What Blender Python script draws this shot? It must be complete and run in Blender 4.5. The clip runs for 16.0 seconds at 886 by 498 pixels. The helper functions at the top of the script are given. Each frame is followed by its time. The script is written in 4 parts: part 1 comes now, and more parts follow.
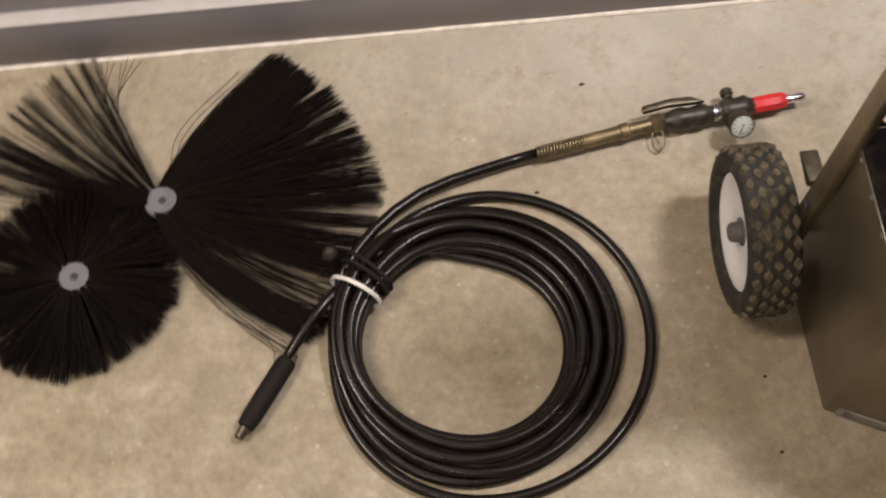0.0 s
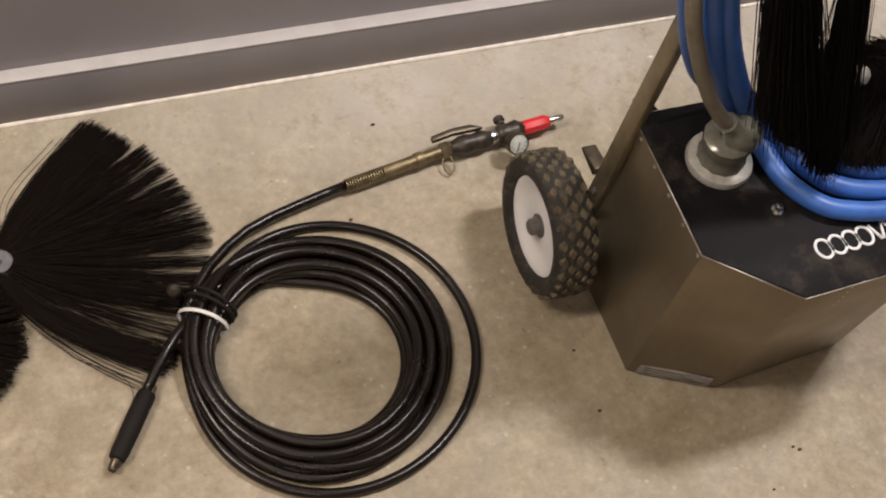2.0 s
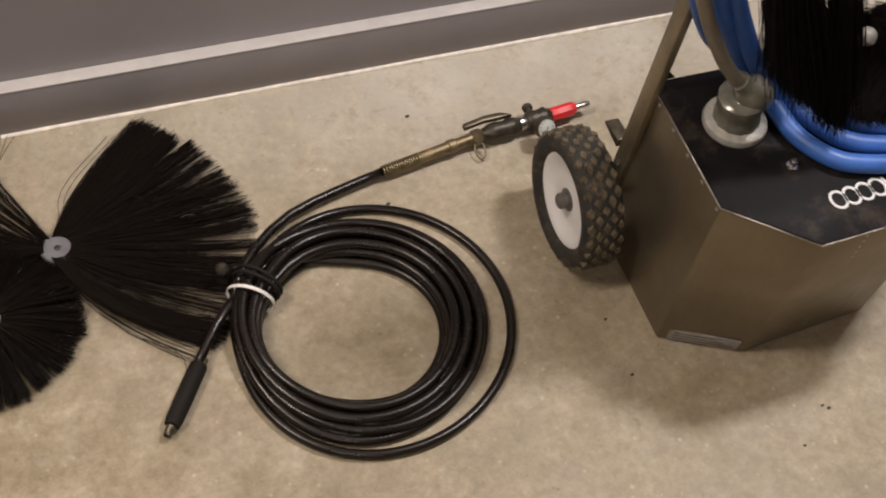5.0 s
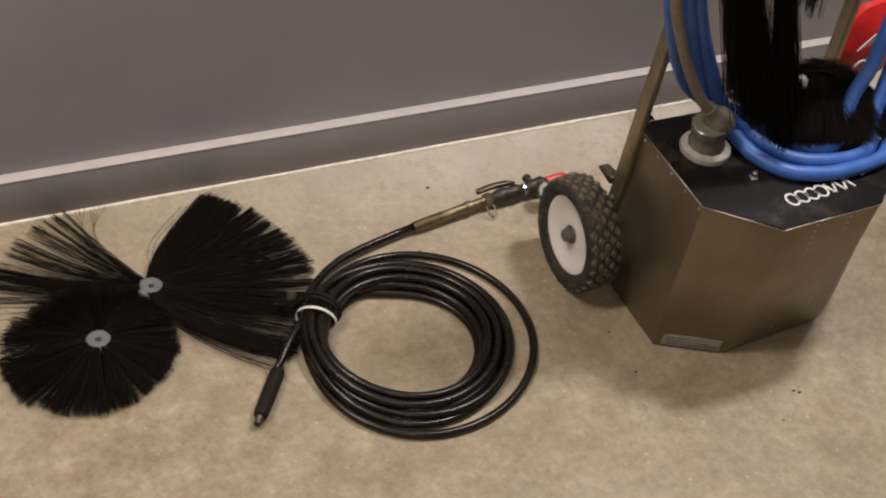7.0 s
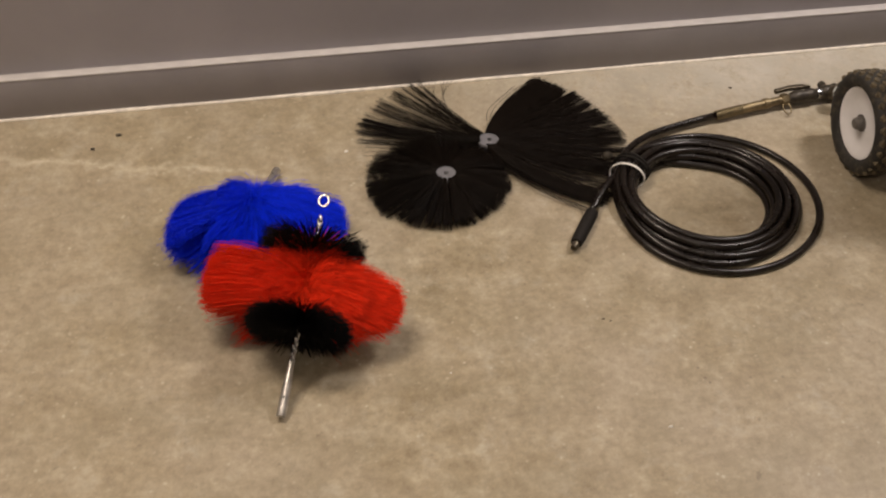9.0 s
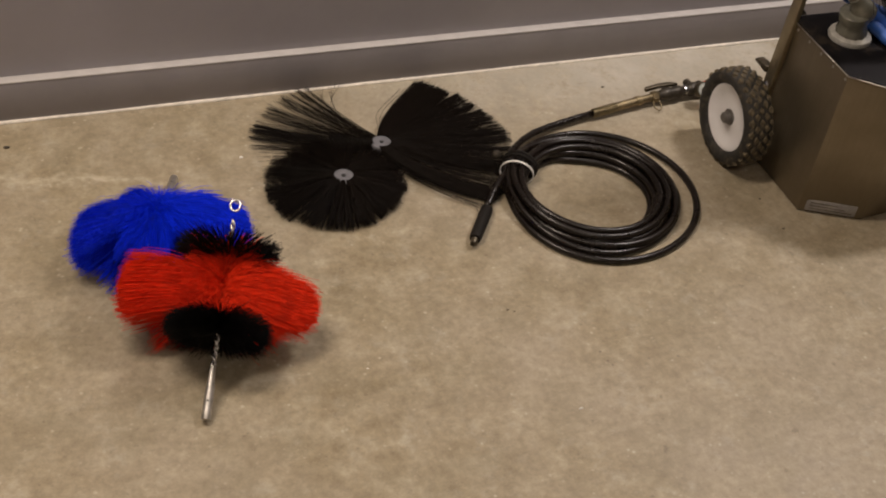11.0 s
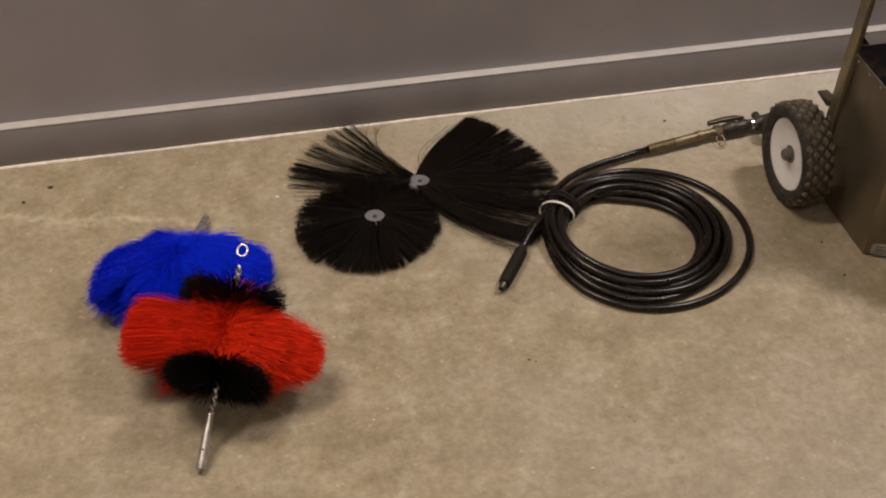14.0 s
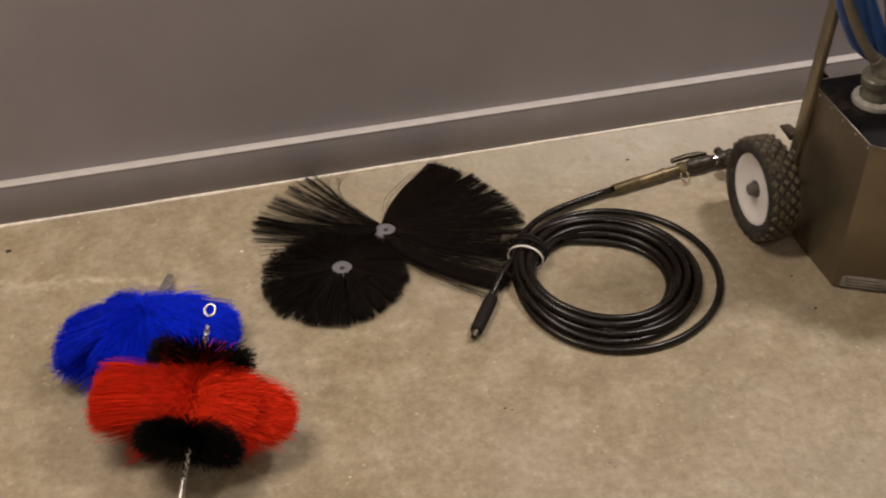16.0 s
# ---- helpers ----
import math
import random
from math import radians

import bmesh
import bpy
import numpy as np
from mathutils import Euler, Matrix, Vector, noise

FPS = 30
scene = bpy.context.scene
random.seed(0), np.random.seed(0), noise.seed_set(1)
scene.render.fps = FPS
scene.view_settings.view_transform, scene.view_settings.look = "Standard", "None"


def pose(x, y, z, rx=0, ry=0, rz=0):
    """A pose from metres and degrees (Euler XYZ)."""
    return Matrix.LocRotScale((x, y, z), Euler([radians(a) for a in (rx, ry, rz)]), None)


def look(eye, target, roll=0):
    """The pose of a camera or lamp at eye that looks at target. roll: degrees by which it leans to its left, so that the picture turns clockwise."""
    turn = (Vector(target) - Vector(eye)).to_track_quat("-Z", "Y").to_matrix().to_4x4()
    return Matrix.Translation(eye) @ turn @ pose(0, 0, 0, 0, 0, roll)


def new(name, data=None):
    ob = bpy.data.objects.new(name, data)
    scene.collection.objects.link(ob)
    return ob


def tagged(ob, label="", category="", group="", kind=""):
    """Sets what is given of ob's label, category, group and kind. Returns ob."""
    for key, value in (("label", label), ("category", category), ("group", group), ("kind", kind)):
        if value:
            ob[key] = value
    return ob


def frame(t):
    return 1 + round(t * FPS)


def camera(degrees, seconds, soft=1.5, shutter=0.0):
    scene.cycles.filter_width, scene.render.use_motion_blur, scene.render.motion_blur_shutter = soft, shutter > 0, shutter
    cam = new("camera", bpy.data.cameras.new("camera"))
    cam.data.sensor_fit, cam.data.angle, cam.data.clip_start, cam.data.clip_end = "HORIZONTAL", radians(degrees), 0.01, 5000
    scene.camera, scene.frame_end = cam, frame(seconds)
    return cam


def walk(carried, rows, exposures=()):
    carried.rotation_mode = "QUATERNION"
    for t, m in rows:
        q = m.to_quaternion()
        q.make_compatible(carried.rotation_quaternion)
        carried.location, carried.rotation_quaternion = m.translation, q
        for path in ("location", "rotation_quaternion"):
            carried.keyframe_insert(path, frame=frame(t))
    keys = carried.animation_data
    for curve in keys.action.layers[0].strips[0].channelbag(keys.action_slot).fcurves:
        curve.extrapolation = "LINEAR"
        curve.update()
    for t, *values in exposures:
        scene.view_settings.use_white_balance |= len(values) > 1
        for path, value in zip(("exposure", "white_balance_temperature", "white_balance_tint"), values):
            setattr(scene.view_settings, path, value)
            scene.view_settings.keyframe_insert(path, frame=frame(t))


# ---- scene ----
cam = camera(38.7, 16.0, 2.0, 0.4)
PATH = [
    (0, (0.311, -0.978, 1.442), (0.362, -0.156, -0.381), -2.2),
    (0.5, (0.16, -1.063, 1.475), (0.453, -0.154, -0.282), 3.6),
    (1, (0.093, -1.112, 1.489), (0.549, -0.221, -0.243), 13.0),
    (1.5, (0.076, -1.142, 1.498), (0.595, -0.223, -0.201), 15.3),
    (2, (0.078, -1.148, 1.502), (0.655, -0.239, -0.183), 16.3),
    (2.5, (0.066, -1.14, 1.495), (0.628, -0.23, -0.195), 16.5),
    (3, (0.044, -1.125, 1.49), (0.605, -0.216, -0.201), 17.5),
    (3.5, (0.041, -1.123, 1.486), (0.599, -0.232, -0.215), 17.6),
    (4, (0.031, -1.13, 1.491), (0.598, -0.231, -0.204), 17.3),
    (4.5, (0.044, -1.176, 1.504), (0.602, -0.243, -0.175), 14.4),
    (4.7, (0.06, -1.216, 1.505), (0.572, -0.249, -0.169), 11.2),
    (6.8, (-0.252, -1.665, 1.569), (0.456, -0.425, 0.169), 9.5),
    (7, (-0.287, -1.678, 1.561), (0.43, -0.426, 0.176), 9.6),
    (7.5, (-0.324, -1.76, 1.573), (0.197, -0.413, 0.19), 8.6),
    (8, (-0.311, -1.954, 1.55), (0.053, -0.568, 0.156), 3.6),
    (8.5, (-0.339, -2.087, 1.569), (-0.054, -0.617, 0.243), -1.5),
    (9, (-0.521, -2.114, 1.535), (-0.182, -0.686, 0.176), 2.9),
    (9.5, (-0.652, -2.13, 1.533), (-0.155, -0.747, 0.176), 7.5),
    (10, (-0.673, -2.135, 1.551), (-0.078, -0.768, 0.219), 8.0),
    (10.2, (-0.684, -2.128, 1.561), (-0.059, -0.768, 0.235), 8.4),
    (12.3, (-0.563, -2.14, 1.553), (-0.063, -0.763, 0.191), 4.8),
    (12.5, (-0.499, -2.122, 1.565), (-0.041, -0.736, 0.197), 4.3),
    (13, (-0.38, -2.107, 1.559), (-0.023, -0.677, 0.208), 1.1),
    (13.5, (-0.368, -2.115, 1.56), (-0.006, -0.678, 0.217), 1.5),
    (14, (-0.38, -2.118, 1.562), (-0.044, -0.663, 0.231), 1.0),
    (14.5, (-0.387, -2.113, 1.559), (-0.069, -0.644, 0.239), 0.9),
    (15, (-0.394, -2.104, 1.562), (-0.071, -0.63, 0.25), 1.1),
    (15.5, (-0.392, -2.089, 1.562), (-0.046, -0.611, 0.26), 1.4),
    (16, (-0.393, -2.079, 1.562), (0.018, -0.604, 0.275), 0.4),
]
walk(cam, [(t, look(eye, target, roll)) for t, eye, target, roll in PATH], [(0, 0.27, 6150, 13), (4.5, 0.22, 6150, 13), (7.0, 0.16, 6200, 13), (8.5, 0.14, 6450, 13), (10.0, -0.03, 6450, 13), (12.5, -0.08, 6450, 13), (14.5, -0.06, 6450, 13), (16, 0.0, 6450, 13)])

# ---- light ----
world = bpy.data.worlds.new("world")
world.use_nodes = True
world.node_tree.nodes["Background"].inputs[0].default_value = (0.9, 0.95, 1.0, 1)
world.node_tree.nodes["Background"].inputs[1].default_value = 0.02
scene.world = world


def area_lamp(name, x, y, z, sx, sy, watts, colour):
    data = bpy.data.lights.new(name, "AREA")
    data.shape, data.size, data.size_y = "RECTANGLE", sx, sy
    data.energy, data.color = watts, colour
    ob = new(name, data)
    ob.location = (x, y, z)
    return ob


WARM, PALE = (1.0, 0.845, 0.675), (1.0, 0.905, 0.825)
# two lamps by the north wall; the third is an unseen fill, added
LAMPS = [(-1.15, -0.50, 1.30, 0.30, 53, WARM), (1.65, -0.26, 0.50, 0.20, 52, PALE), (-0.6, -2.7, 1.2, 0.3, 18, WARM)]
CEILING = 2.9
for lx, ly, lw, ld, watts, tone in LAMPS:
    area_lamp("ceiling_or_fill_lamp", lx, ly, CEILING - 0.075, lw, ld, watts, tone)


# ---- materials ----
def material(name):
    m = bpy.data.materials.new(name)
    m.use_nodes = True
    nt = m.node_tree
    return m, nt, nt.nodes["Principled BSDF"]


def node(nt, kind, **inputs):
    n = nt.nodes.new(kind)
    for key, value in inputs.items():
        n.inputs[key.replace("_", " ")].default_value = value
    return n


def link(nt, a, b):
    nt.links.new(a, b)


def noise_of(nt, scale, detail=4.0, rough=0.55, stretch=None):
    co = nt.nodes.new("ShaderNodeTexCoord")
    n = node(nt, "ShaderNodeTexNoise", Scale=scale, Detail=detail, Roughness=rough)
    if stretch:
        mp = nt.nodes.new("ShaderNodeMapping")
        mp.inputs["Scale"].default_value = stretch
        link(nt, co.outputs["Object"], mp.inputs["Vector"])
        link(nt, mp.outputs[0], n.inputs["Vector"])
    else:
        link(nt, co.outputs["Object"], n.inputs["Vector"])
    return n.outputs["Fac"]


def ramp(nt, fac, stops):
    r = nt.nodes.new("ShaderNodeValToRGB")
    els = r.color_ramp.elements
    while len(els) < len(stops):
        els.new(0.5)
    for e, (p, c) in zip(els, stops):
        e.position = p
        e.color = (*c, 1) if len(c) == 3 else c
    link(nt, fac, r.inputs[0])
    return r.outputs[0]


def mixed(nt, fac, a, b, mode="MIX"):
    n = nt.nodes.new("ShaderNodeMix")
    n.data_type, n.blend_type = "RGBA", mode
    for sock, v in ((n.inputs[0], fac), (n.inputs[6], a), (n.inputs[7], b)):
        if isinstance(v, (int, float)):
            sock.default_value = v
        elif isinstance(v, tuple):
            sock.default_value = (*v, 1)
        else:
            link(nt, v, sock)
    return n.outputs[2]


def bump(nt, bsdf, height, strength, distance=0.002):
    b = node(nt, "ShaderNodeBump", Strength=strength, Distance=distance)
    link(nt, height, b.inputs["Height"])
    link(nt, b.outputs[0], bsdf.inputs["Normal"])


def plain(name, colour, rough=0.5, metal=0.0, vary=0.25, scale=40.0, bumpy=0.15, stretch=None, spec=0.5, dirt=None):
    m, nt, b = material(name)
    f = noise_of(nt, scale, 5, 0.6, stretch)
    lo, hi = tuple(c * (1 - vary) for c in colour), tuple(min(1, c * (1 + vary)) for c in colour)
    col = ramp(nt, f, [(0.3, lo), (0.7, hi)])
    if dirt:
        g = noise_of(nt, dirt[1], 6, 0.7)
        col = mixed(nt, ramp(nt, g, [(dirt[2], (0, 0, 0)), (dirt[2] + 0.15, (1, 1, 1))]), col, dirt[0])
    link(nt, col, b.inputs["Base Color"])
    rr = ramp(nt, f, [(0.2, (rough * 0.8,) * 3), (0.8, (min(1, rough * 1.25),) * 3)])
    link(nt, rr, b.inputs["Roughness"])
    b.inputs["Metallic"].default_value = metal
    b.inputs["Specular IOR Level"].default_value = spec
    if bumpy:
        bump(nt, b, f, bumpy)
    return m


def concrete():
    m, nt, b = material("worn_concrete")
    big = noise_of(nt, 2.3, 5, 0.6)
    mid = noise_of(nt, 14.0, 8, 0.72)
    fine = noise_of(nt, 60.0, 6, 0.75)
    grit = noise_of(nt, 260.0, 2, 0.5)
    col = ramp(nt, mid, [(0.30, (0.245, 0.198, 0.130)), (0.5, (0.345, 0.290, 0.205)), (0.68, (0.45, 0.396, 0.305))])
    col = mixed(nt, ramp(nt, big, [(0.38, (0, 0, 0)), (0.62, (0.7, 0.7, 0.7))]), col, (0.405, 0.352, 0.285))
    col = mixed(nt, 0.6, col, ramp(nt, fine, [(0.3, (0.30, 0.29, 0.27)), (0.7, (0.66, 0.65, 0.63))]), "OVERLAY")
    co = nt.nodes.new("ShaderNodeTexCoord")
    vor = node(nt, "ShaderNodeTexVoronoi", Scale=55.0)
    link(nt, co.outputs["Object"], vor.inputs["Vector"])
    pale = ramp(nt, vor.outputs["Distance"], [(0.10, (1, 1, 1)), (0.22, (0, 0, 0))])
    where = ramp(nt, noise_of(nt, 21.0, 3), [(0.50, (0, 0, 0)), (0.62, (0.6, 0.6, 0.6))])
    col = mixed(nt, mixed(nt, 1.0, pale, where, "MULTIPLY"), col, (0.60, 0.54, 0.44))
    vor2 = node(nt, "ShaderNodeTexVoronoi", Scale=23.0)
    link(nt, co.outputs["Object"], vor2.inputs["Vector"])
    dots = ramp(nt, vor2.outputs["Distance"], [(0.03, (1, 1, 1)), (0.09, (0, 0, 0))])
    where2 = ramp(nt, noise_of(nt, 6.0, 2), [(0.55, (0, 0, 0)), (0.62, (0.6, 0.6, 0.6))])
    col = mixed(nt, mixed(nt, 1.0, dots, where2, "MULTIPLY"), col, (0.13, 0.10, 0.075))
    # pale scuffed streaks running along the wall
    streak = ramp(nt, noise_of(nt, 3.0, 6, 0.7, (0.8, 7.0, 1.0)), [(0.60, (0, 0, 0)), (0.72, (0.45, 0.45, 0.45))])
    col = mixed(nt, streak, col, (0.52, 0.45, 0.35))
    # a scuffed pale line parting from the wall, then floor sheen painted in as paler patches
    xyz = nt.nodes.new("ShaderNodeSeparateXYZ")
    link(nt, co.outputs["Object"], xyz.inputs[0])

    def calc(op, p, q, clamp=False):
        n = nt.nodes.new("ShaderNodeMath")
        n.operation, n.use_clamp = op, clamp
        for sock, v in zip(n.inputs, (p, q)):
            if isinstance(v, (int, float)):
                sock.default_value = v
            else:
                link(nt, v, sock)
        return n.outputs[0]

    wob = noise_of(nt, 5.0, 5, 0.7)
    run = calc("ADD", calc("MULTIPLY", xyz.outputs[0], 0.27), xyz.outputs[1])
    run = calc("ADD", run, calc("MULTIPLY", calc("SUBTRACT", wob, 0.5), 0.16))
    away = calc("ABSOLUTE", calc("ADD", run, 0.366), 0.0)
    line = calc("SUBTRACT", 1.0, calc("DIVIDE", away, 0.016), True)
    line = calc("MULTIPLY", line, calc("MULTIPLY", calc("SUBTRACT", -0.30, xyz.outputs[0]), 6.0, True), True)
    line = calc("MULTIPLY", line, ramp(nt, noise_of(nt, 26.0, 4, 0.7), [(0.35, (0.1, 0.1, 0.1)), (0.6, (0.9, 0.9, 0.9))]))
    col = mixed(nt, line, col, (0.60, 0.53, 0.42))
    # sheen along the wall on the right, put into the colour as pale mottling
    near = calc("MULTIPLY", calc("ADD", xyz.outputs[1], 0.26), 5.0, True)
    right = calc("MULTIPLY", calc("ADD", xyz.outputs[0], 0.1), 1.6, True)
    worn = calc("MULTIPLY", calc("MULTIPLY", near, right), ramp(nt, noise_of(nt, 16.0, 8, 0.8), [(0.36, (0.15, 0.15, 0.15)), (0.64, (0.85, 0.85, 0.85))]))
    col = mixed(nt, worn, col, (0.62, 0.60, 0.57))
    drab = ramp(nt, noise_of(nt, 8.0, 8, 0.78), [(0.48, (0, 0, 0)), (0.68, (0.44, 0.44, 0.44))])
    col = mixed(nt, drab, col, (0.205, 0.175, 0.112))
    vor3 = node(nt, "ShaderNodeTexVoronoi", Scale=110.0)
    link(nt, co.outputs["Object"], vor3.inputs["Vector"])
    fleck = ramp(nt, vor3.outputs["Distance"], [(0.16, (1, 1, 1)), (0.30, (0, 0, 0))])
    spots = ramp(nt, noise_of(nt, 34.0, 4, 0.7), [(0.56, (0, 0, 0)), (0.66, (0.38, 0.38, 0.38))])
    col = mixed(nt, mixed(nt, 1.0, fleck, spots, "MULTIPLY"), col, (0.62, 0.57, 0.48))
    pits = ramp(nt, noise_of(nt, 48.0, 3, 0.6), [(0.27, (0.45, 0.45, 0.45)), (0.35, (0, 0, 0))])
    col = mixed(nt, pits, col, (0.15, 0.12, 0.085))
    scratch = ramp(nt, noise_of(nt, 6.0, 5, 0.65, (1.2, 9.0, 1.0)), [(0.28, (0.4, 0.4, 0.4)), (0.36, (0, 0, 0))])
    col = mixed(nt, scratch, col, (0.19, 0.165, 0.125))
    chalk = ramp(nt, noise_of(nt, 11.0, 9, 0.8), [(0.54, (0, 0, 0)), (0.70, (0.45, 0.45, 0.45))])
    col = mixed(nt, chalk, col, (0.52, 0.49, 0.43))
    col = mixed(nt, 1.0, col, (0.915, 0.917, 0.878), "MULTIPLY")
    link(nt, col, b.inputs["Base Color"])
    link(nt, ramp(nt, mid, [(0.3, (0.38,) * 3), (0.7, (0.62,) * 3)]), b.inputs["Roughness"])
    b.inputs["Specular IOR Level"].default_value = 0.4
    bump(nt, b, mixed(nt, 0.5, grit, fine), 0.25, 0.0015)
    return m


def stainless():
    m, nt, b = material("dull_stainless")
    brushed = noise_of(nt, 30.0, 4, 0.6, (6.0, 6.0, 0.4))
    blot = noise_of(nt, 7.0, 5, 0.6)
    col = mixed(nt, ramp(nt, blot, [(0.35, (0, 0, 0)), (0.7, (0.6, 0.6, 0.6))]), ramp(nt, brushed, [(0.2, (0.232, 0.196, 0.140)), (0.8, (0.268, 0.229, 0.168))]), (0.175, 0.142, 0.092))
    link(nt, col, b.inputs["Base Color"])
    b.inputs["Metallic"].default_value = 0.85
    link(nt, ramp(nt, blot, [(0.3, (0.36,) * 3), (0.7, (0.50,) * 3)]), b.inputs["Roughness"])
    bump(nt, b, brushed, 0.015, 0.0003)
    return m


def bristle(name, colour, rough=0.5, sheen=0.3):
    m, nt, b = material(name)
    g = nt.nodes.new("ShaderNodeNewGeometry")
    lo, hi = tuple(c * 0.6 for c in colour), tuple(min(1, c * 1.35) for c in colour)
    link(nt, ramp(nt, g.outputs["Random Per Island"], [(0, lo), (1, hi)]), b.inputs["Base Color"])
    b.inputs["Roughness"].default_value = rough
    b.inputs["Specular IOR Level"].default_value = sheen
    return m


CONCRETE = concrete()
WALL = plain("grey_wall_paint", (0.335, 0.317, 0.332), 0.55, 0, 0.06, 5, 0.03, spec=0.3)
BASE = plain("grey_baseboard", (0.280, 0.264, 0.275), 0.5, 0, 0.08, 8, 0.05, spec=0.35)
STRIP = plain("pale_trim", (0.47, 0.45, 0.44), 0.5, 0, 0.08, 30, 0.05)
CAULK = plain("pale_caulk", (0.75, 0.70, 0.62), 0.6, 0, 0.2, 60, 0.3)
CEIL = plain("white_ceiling", (0.72, 0.70, 0.66), 0.8, 0, 0.05, 10, 0.1)
FIXTURE = plain("white_enamel", (0.75, 0.75, 0.73), 0.4, 0, 0.03, 20, 0)
STEEL = stainless()
BARSTEEL = plain("tarnished_steel", (0.33, 0.28, 0.19), 0.42, 0.85, 0.25, 25, 0.1)
TOPBLACK = plain("scuffed_black_sheet", (0.0075, 0.0068, 0.0080), 0.55, 0, 0.5, 18, 0.1, spec=0.1, dirt=((0.034, 0.027, 0.020), 16.0, 0.53))
RUBBER = plain("black_hose_rubber", (0.0085, 0.0058, 0.0044), 0.27, 0, 0.3, 9, 0.0, spec=0.38)
GRIPRUB = plain("soft_black_grip", (0.012, 0.0100, 0.0085), 0.7, 0, 0.3, 80, 0.2, spec=0.2)
TYRE = plain("dusty_tyre_rubber", (0.024, 0.022, 0.019), 0.75, 0, 0.4, 45, 0.2, dirt=((0.085, 0.07, 0.048), 55.0, 0.52))
LUG = plain("worn_tread_rubber", (0.098, 0.078, 0.047), 0.85, 0, 0.6, 110, 0.4)
RIM = plain("white_rim_plastic", (0.80, 0.79, 0.80), 0.35, 0, 0.05, 20, 0.03, dirt=((0.35, 0.32, 0.28), 12.0, 0.68))
GREYCAP = plain("grey_hub_cap", (0.14, 0.13, 0.12), 0.5, 0.3, 0.3, 60, 0.2)
BRASS = plain("old_brass", (0.245, 0.195, 0.115), 0.5, 0.9, 0.35, 60, 0.15)
SPRINGM = plain("brassy_spring", (0.25, 0.205, 0.12), 0.42, 0.85, 0.3, 90, 0.15)
DARKGUN = plain("dark_gun_plastic", (0.050, 0.042, 0.032), 0.42, 0.4, 0.6, 70, 0.3)
GUNMETAL = plain("grey_gun_metal", (0.125, 0.105, 0.075), 0.4, 0.8, 0.35, 60, 0.15)
REDP = plain("red_plastic", (0.62, 0.025, 0.03), 0.38, 0, 0.12, 40, 0.1)
CHROME = plain("bright_plated_steel", (0.68, 0.68, 0.68), 0.25, 1.0, 0.15, 90, 0.1)
ALU = plain("galvanised_tube", (0.52, 0.50, 0.47), 0.38, 0.9, 0.3, 70, 0.2)
DIAL = plain("dial_face", (0.55, 0.58, 0.54), 0.4, 0, 0.1, 60, 0)
INK = plain("black_ink", (0.02, 0.02, 0.02), 0.5, 0, 0.1, 60, 0)
WHITEP = plain("white_print", (0.78, 0.78, 0.78), 0.5, 0, 0.06, 120, 0, dirt=((0.2, 0.2, 0.2), 90.0, 0.66))
TIEW = plain("white_nylon", (0.74, 0.72, 0.68), 0.45, 0, 0.06, 60, 0.05)
LABELM = plain("grey_label_foil", (0.36, 0.35, 0.35), 0.5, 0.4, 0.25, 35, 0.1)
HUBG = plain("grey_hub_plastic", (0.145, 0.145, 0.16), 0.5, 0, 0.15, 60, 0.1)
BLUEH = plain("blue_hose", (0.045, 0.135, 0.46), 0.42, 0, 0.18, 30, 0.08, dirt=((0.12, 0.15, 0.22), 25.0, 0.62))
BEIGEH = plain("greyish_beige_tube", (0.19, 0.165, 0.125), 0.45, 0, 0.2, 40, 0.1)
CLEARP = plain("cloudy_grey_fitting", (0.17, 0.165, 0.135), 0.2, 0.15, 0.25, 50, 0.1)
PALEFL = plain("pale_flange", (0.46, 0.45, 0.41), 0.38, 0.2, 0.25, 60, 0.1)
BLACKB = bristle("black_bristle", (0.0075, 0.0047, 0.0030), 0.5, 0.12)
BLACKB2 = bristle("soft_black_bristle", (0.004, 0.003, 0.003), 0.6, 0.15)
BROWNB = bristle("brownish_black_bristle", (0.0068, 0.0043, 0.0032), 0.6, 0.1)
REDB = bristle("red_bristle", (0.86, 0.032, 0.006), 0.55, 0.1)
BLUEB = bristle("blue_bristle", (0.002, 0.024, 0.76), 0.55, 0.1)
POUCH = plain("red_pouch", (0.60, 0.02, 0.02), 0.35, 0, 0.2, 15, 0.3)
CHIPD = plain("dark_crumb", (0.05, 0.04, 0.03), 0.8, 0, 0.4, 200, 0.3)
CHIPW = plain("pale_crumb", (0.75, 0.72, 0.66), 0.6, 0, 0.2, 200, 0.3)


# ---- mesh helpers ----
def mesh_of(name, verts, faces, smooth=True):
    me = bpy.data.meshes.new(name)
    me.from_pydata([tuple(map(float, v)) for v in verts], [], faces)
    me.update()
    if smooth:
        me.shade_smooth()
    return me


def part(name, shape, mat, parent=None, label="", smooth=True):
    """One mesh object in world coordinates under a thing or a part; shape is a bmesh or (verts, faces)."""
    if isinstance(shape, bmesh.types.BMesh):
        me = bpy.data.meshes.new(name)
        shape.normal_update()
        shape.to_mesh(me)
        shape.free()
        if smooth:
            me.shade_smooth()
            me.set_sharp_from_angle(angle=radians(38))
    else:
        me = mesh_of(name, *shape, smooth)
    me.materials.append(mat)
    ob = new(name, me)
    if parent:
        ob.parent = parent
        if parent.type == "EMPTY":
            ob.matrix_parent_inverse = parent.matrix_basis.inverted()
    return tagged(ob, label)


def thing(name, place, label, category, group="", kind=""):
    ob = new(name)
    ob.empty_display_size = 0.05
    ob.location = place
    ob.matrix_basis = Matrix.Translation(place)
    return tagged(ob, label, category, group, kind)


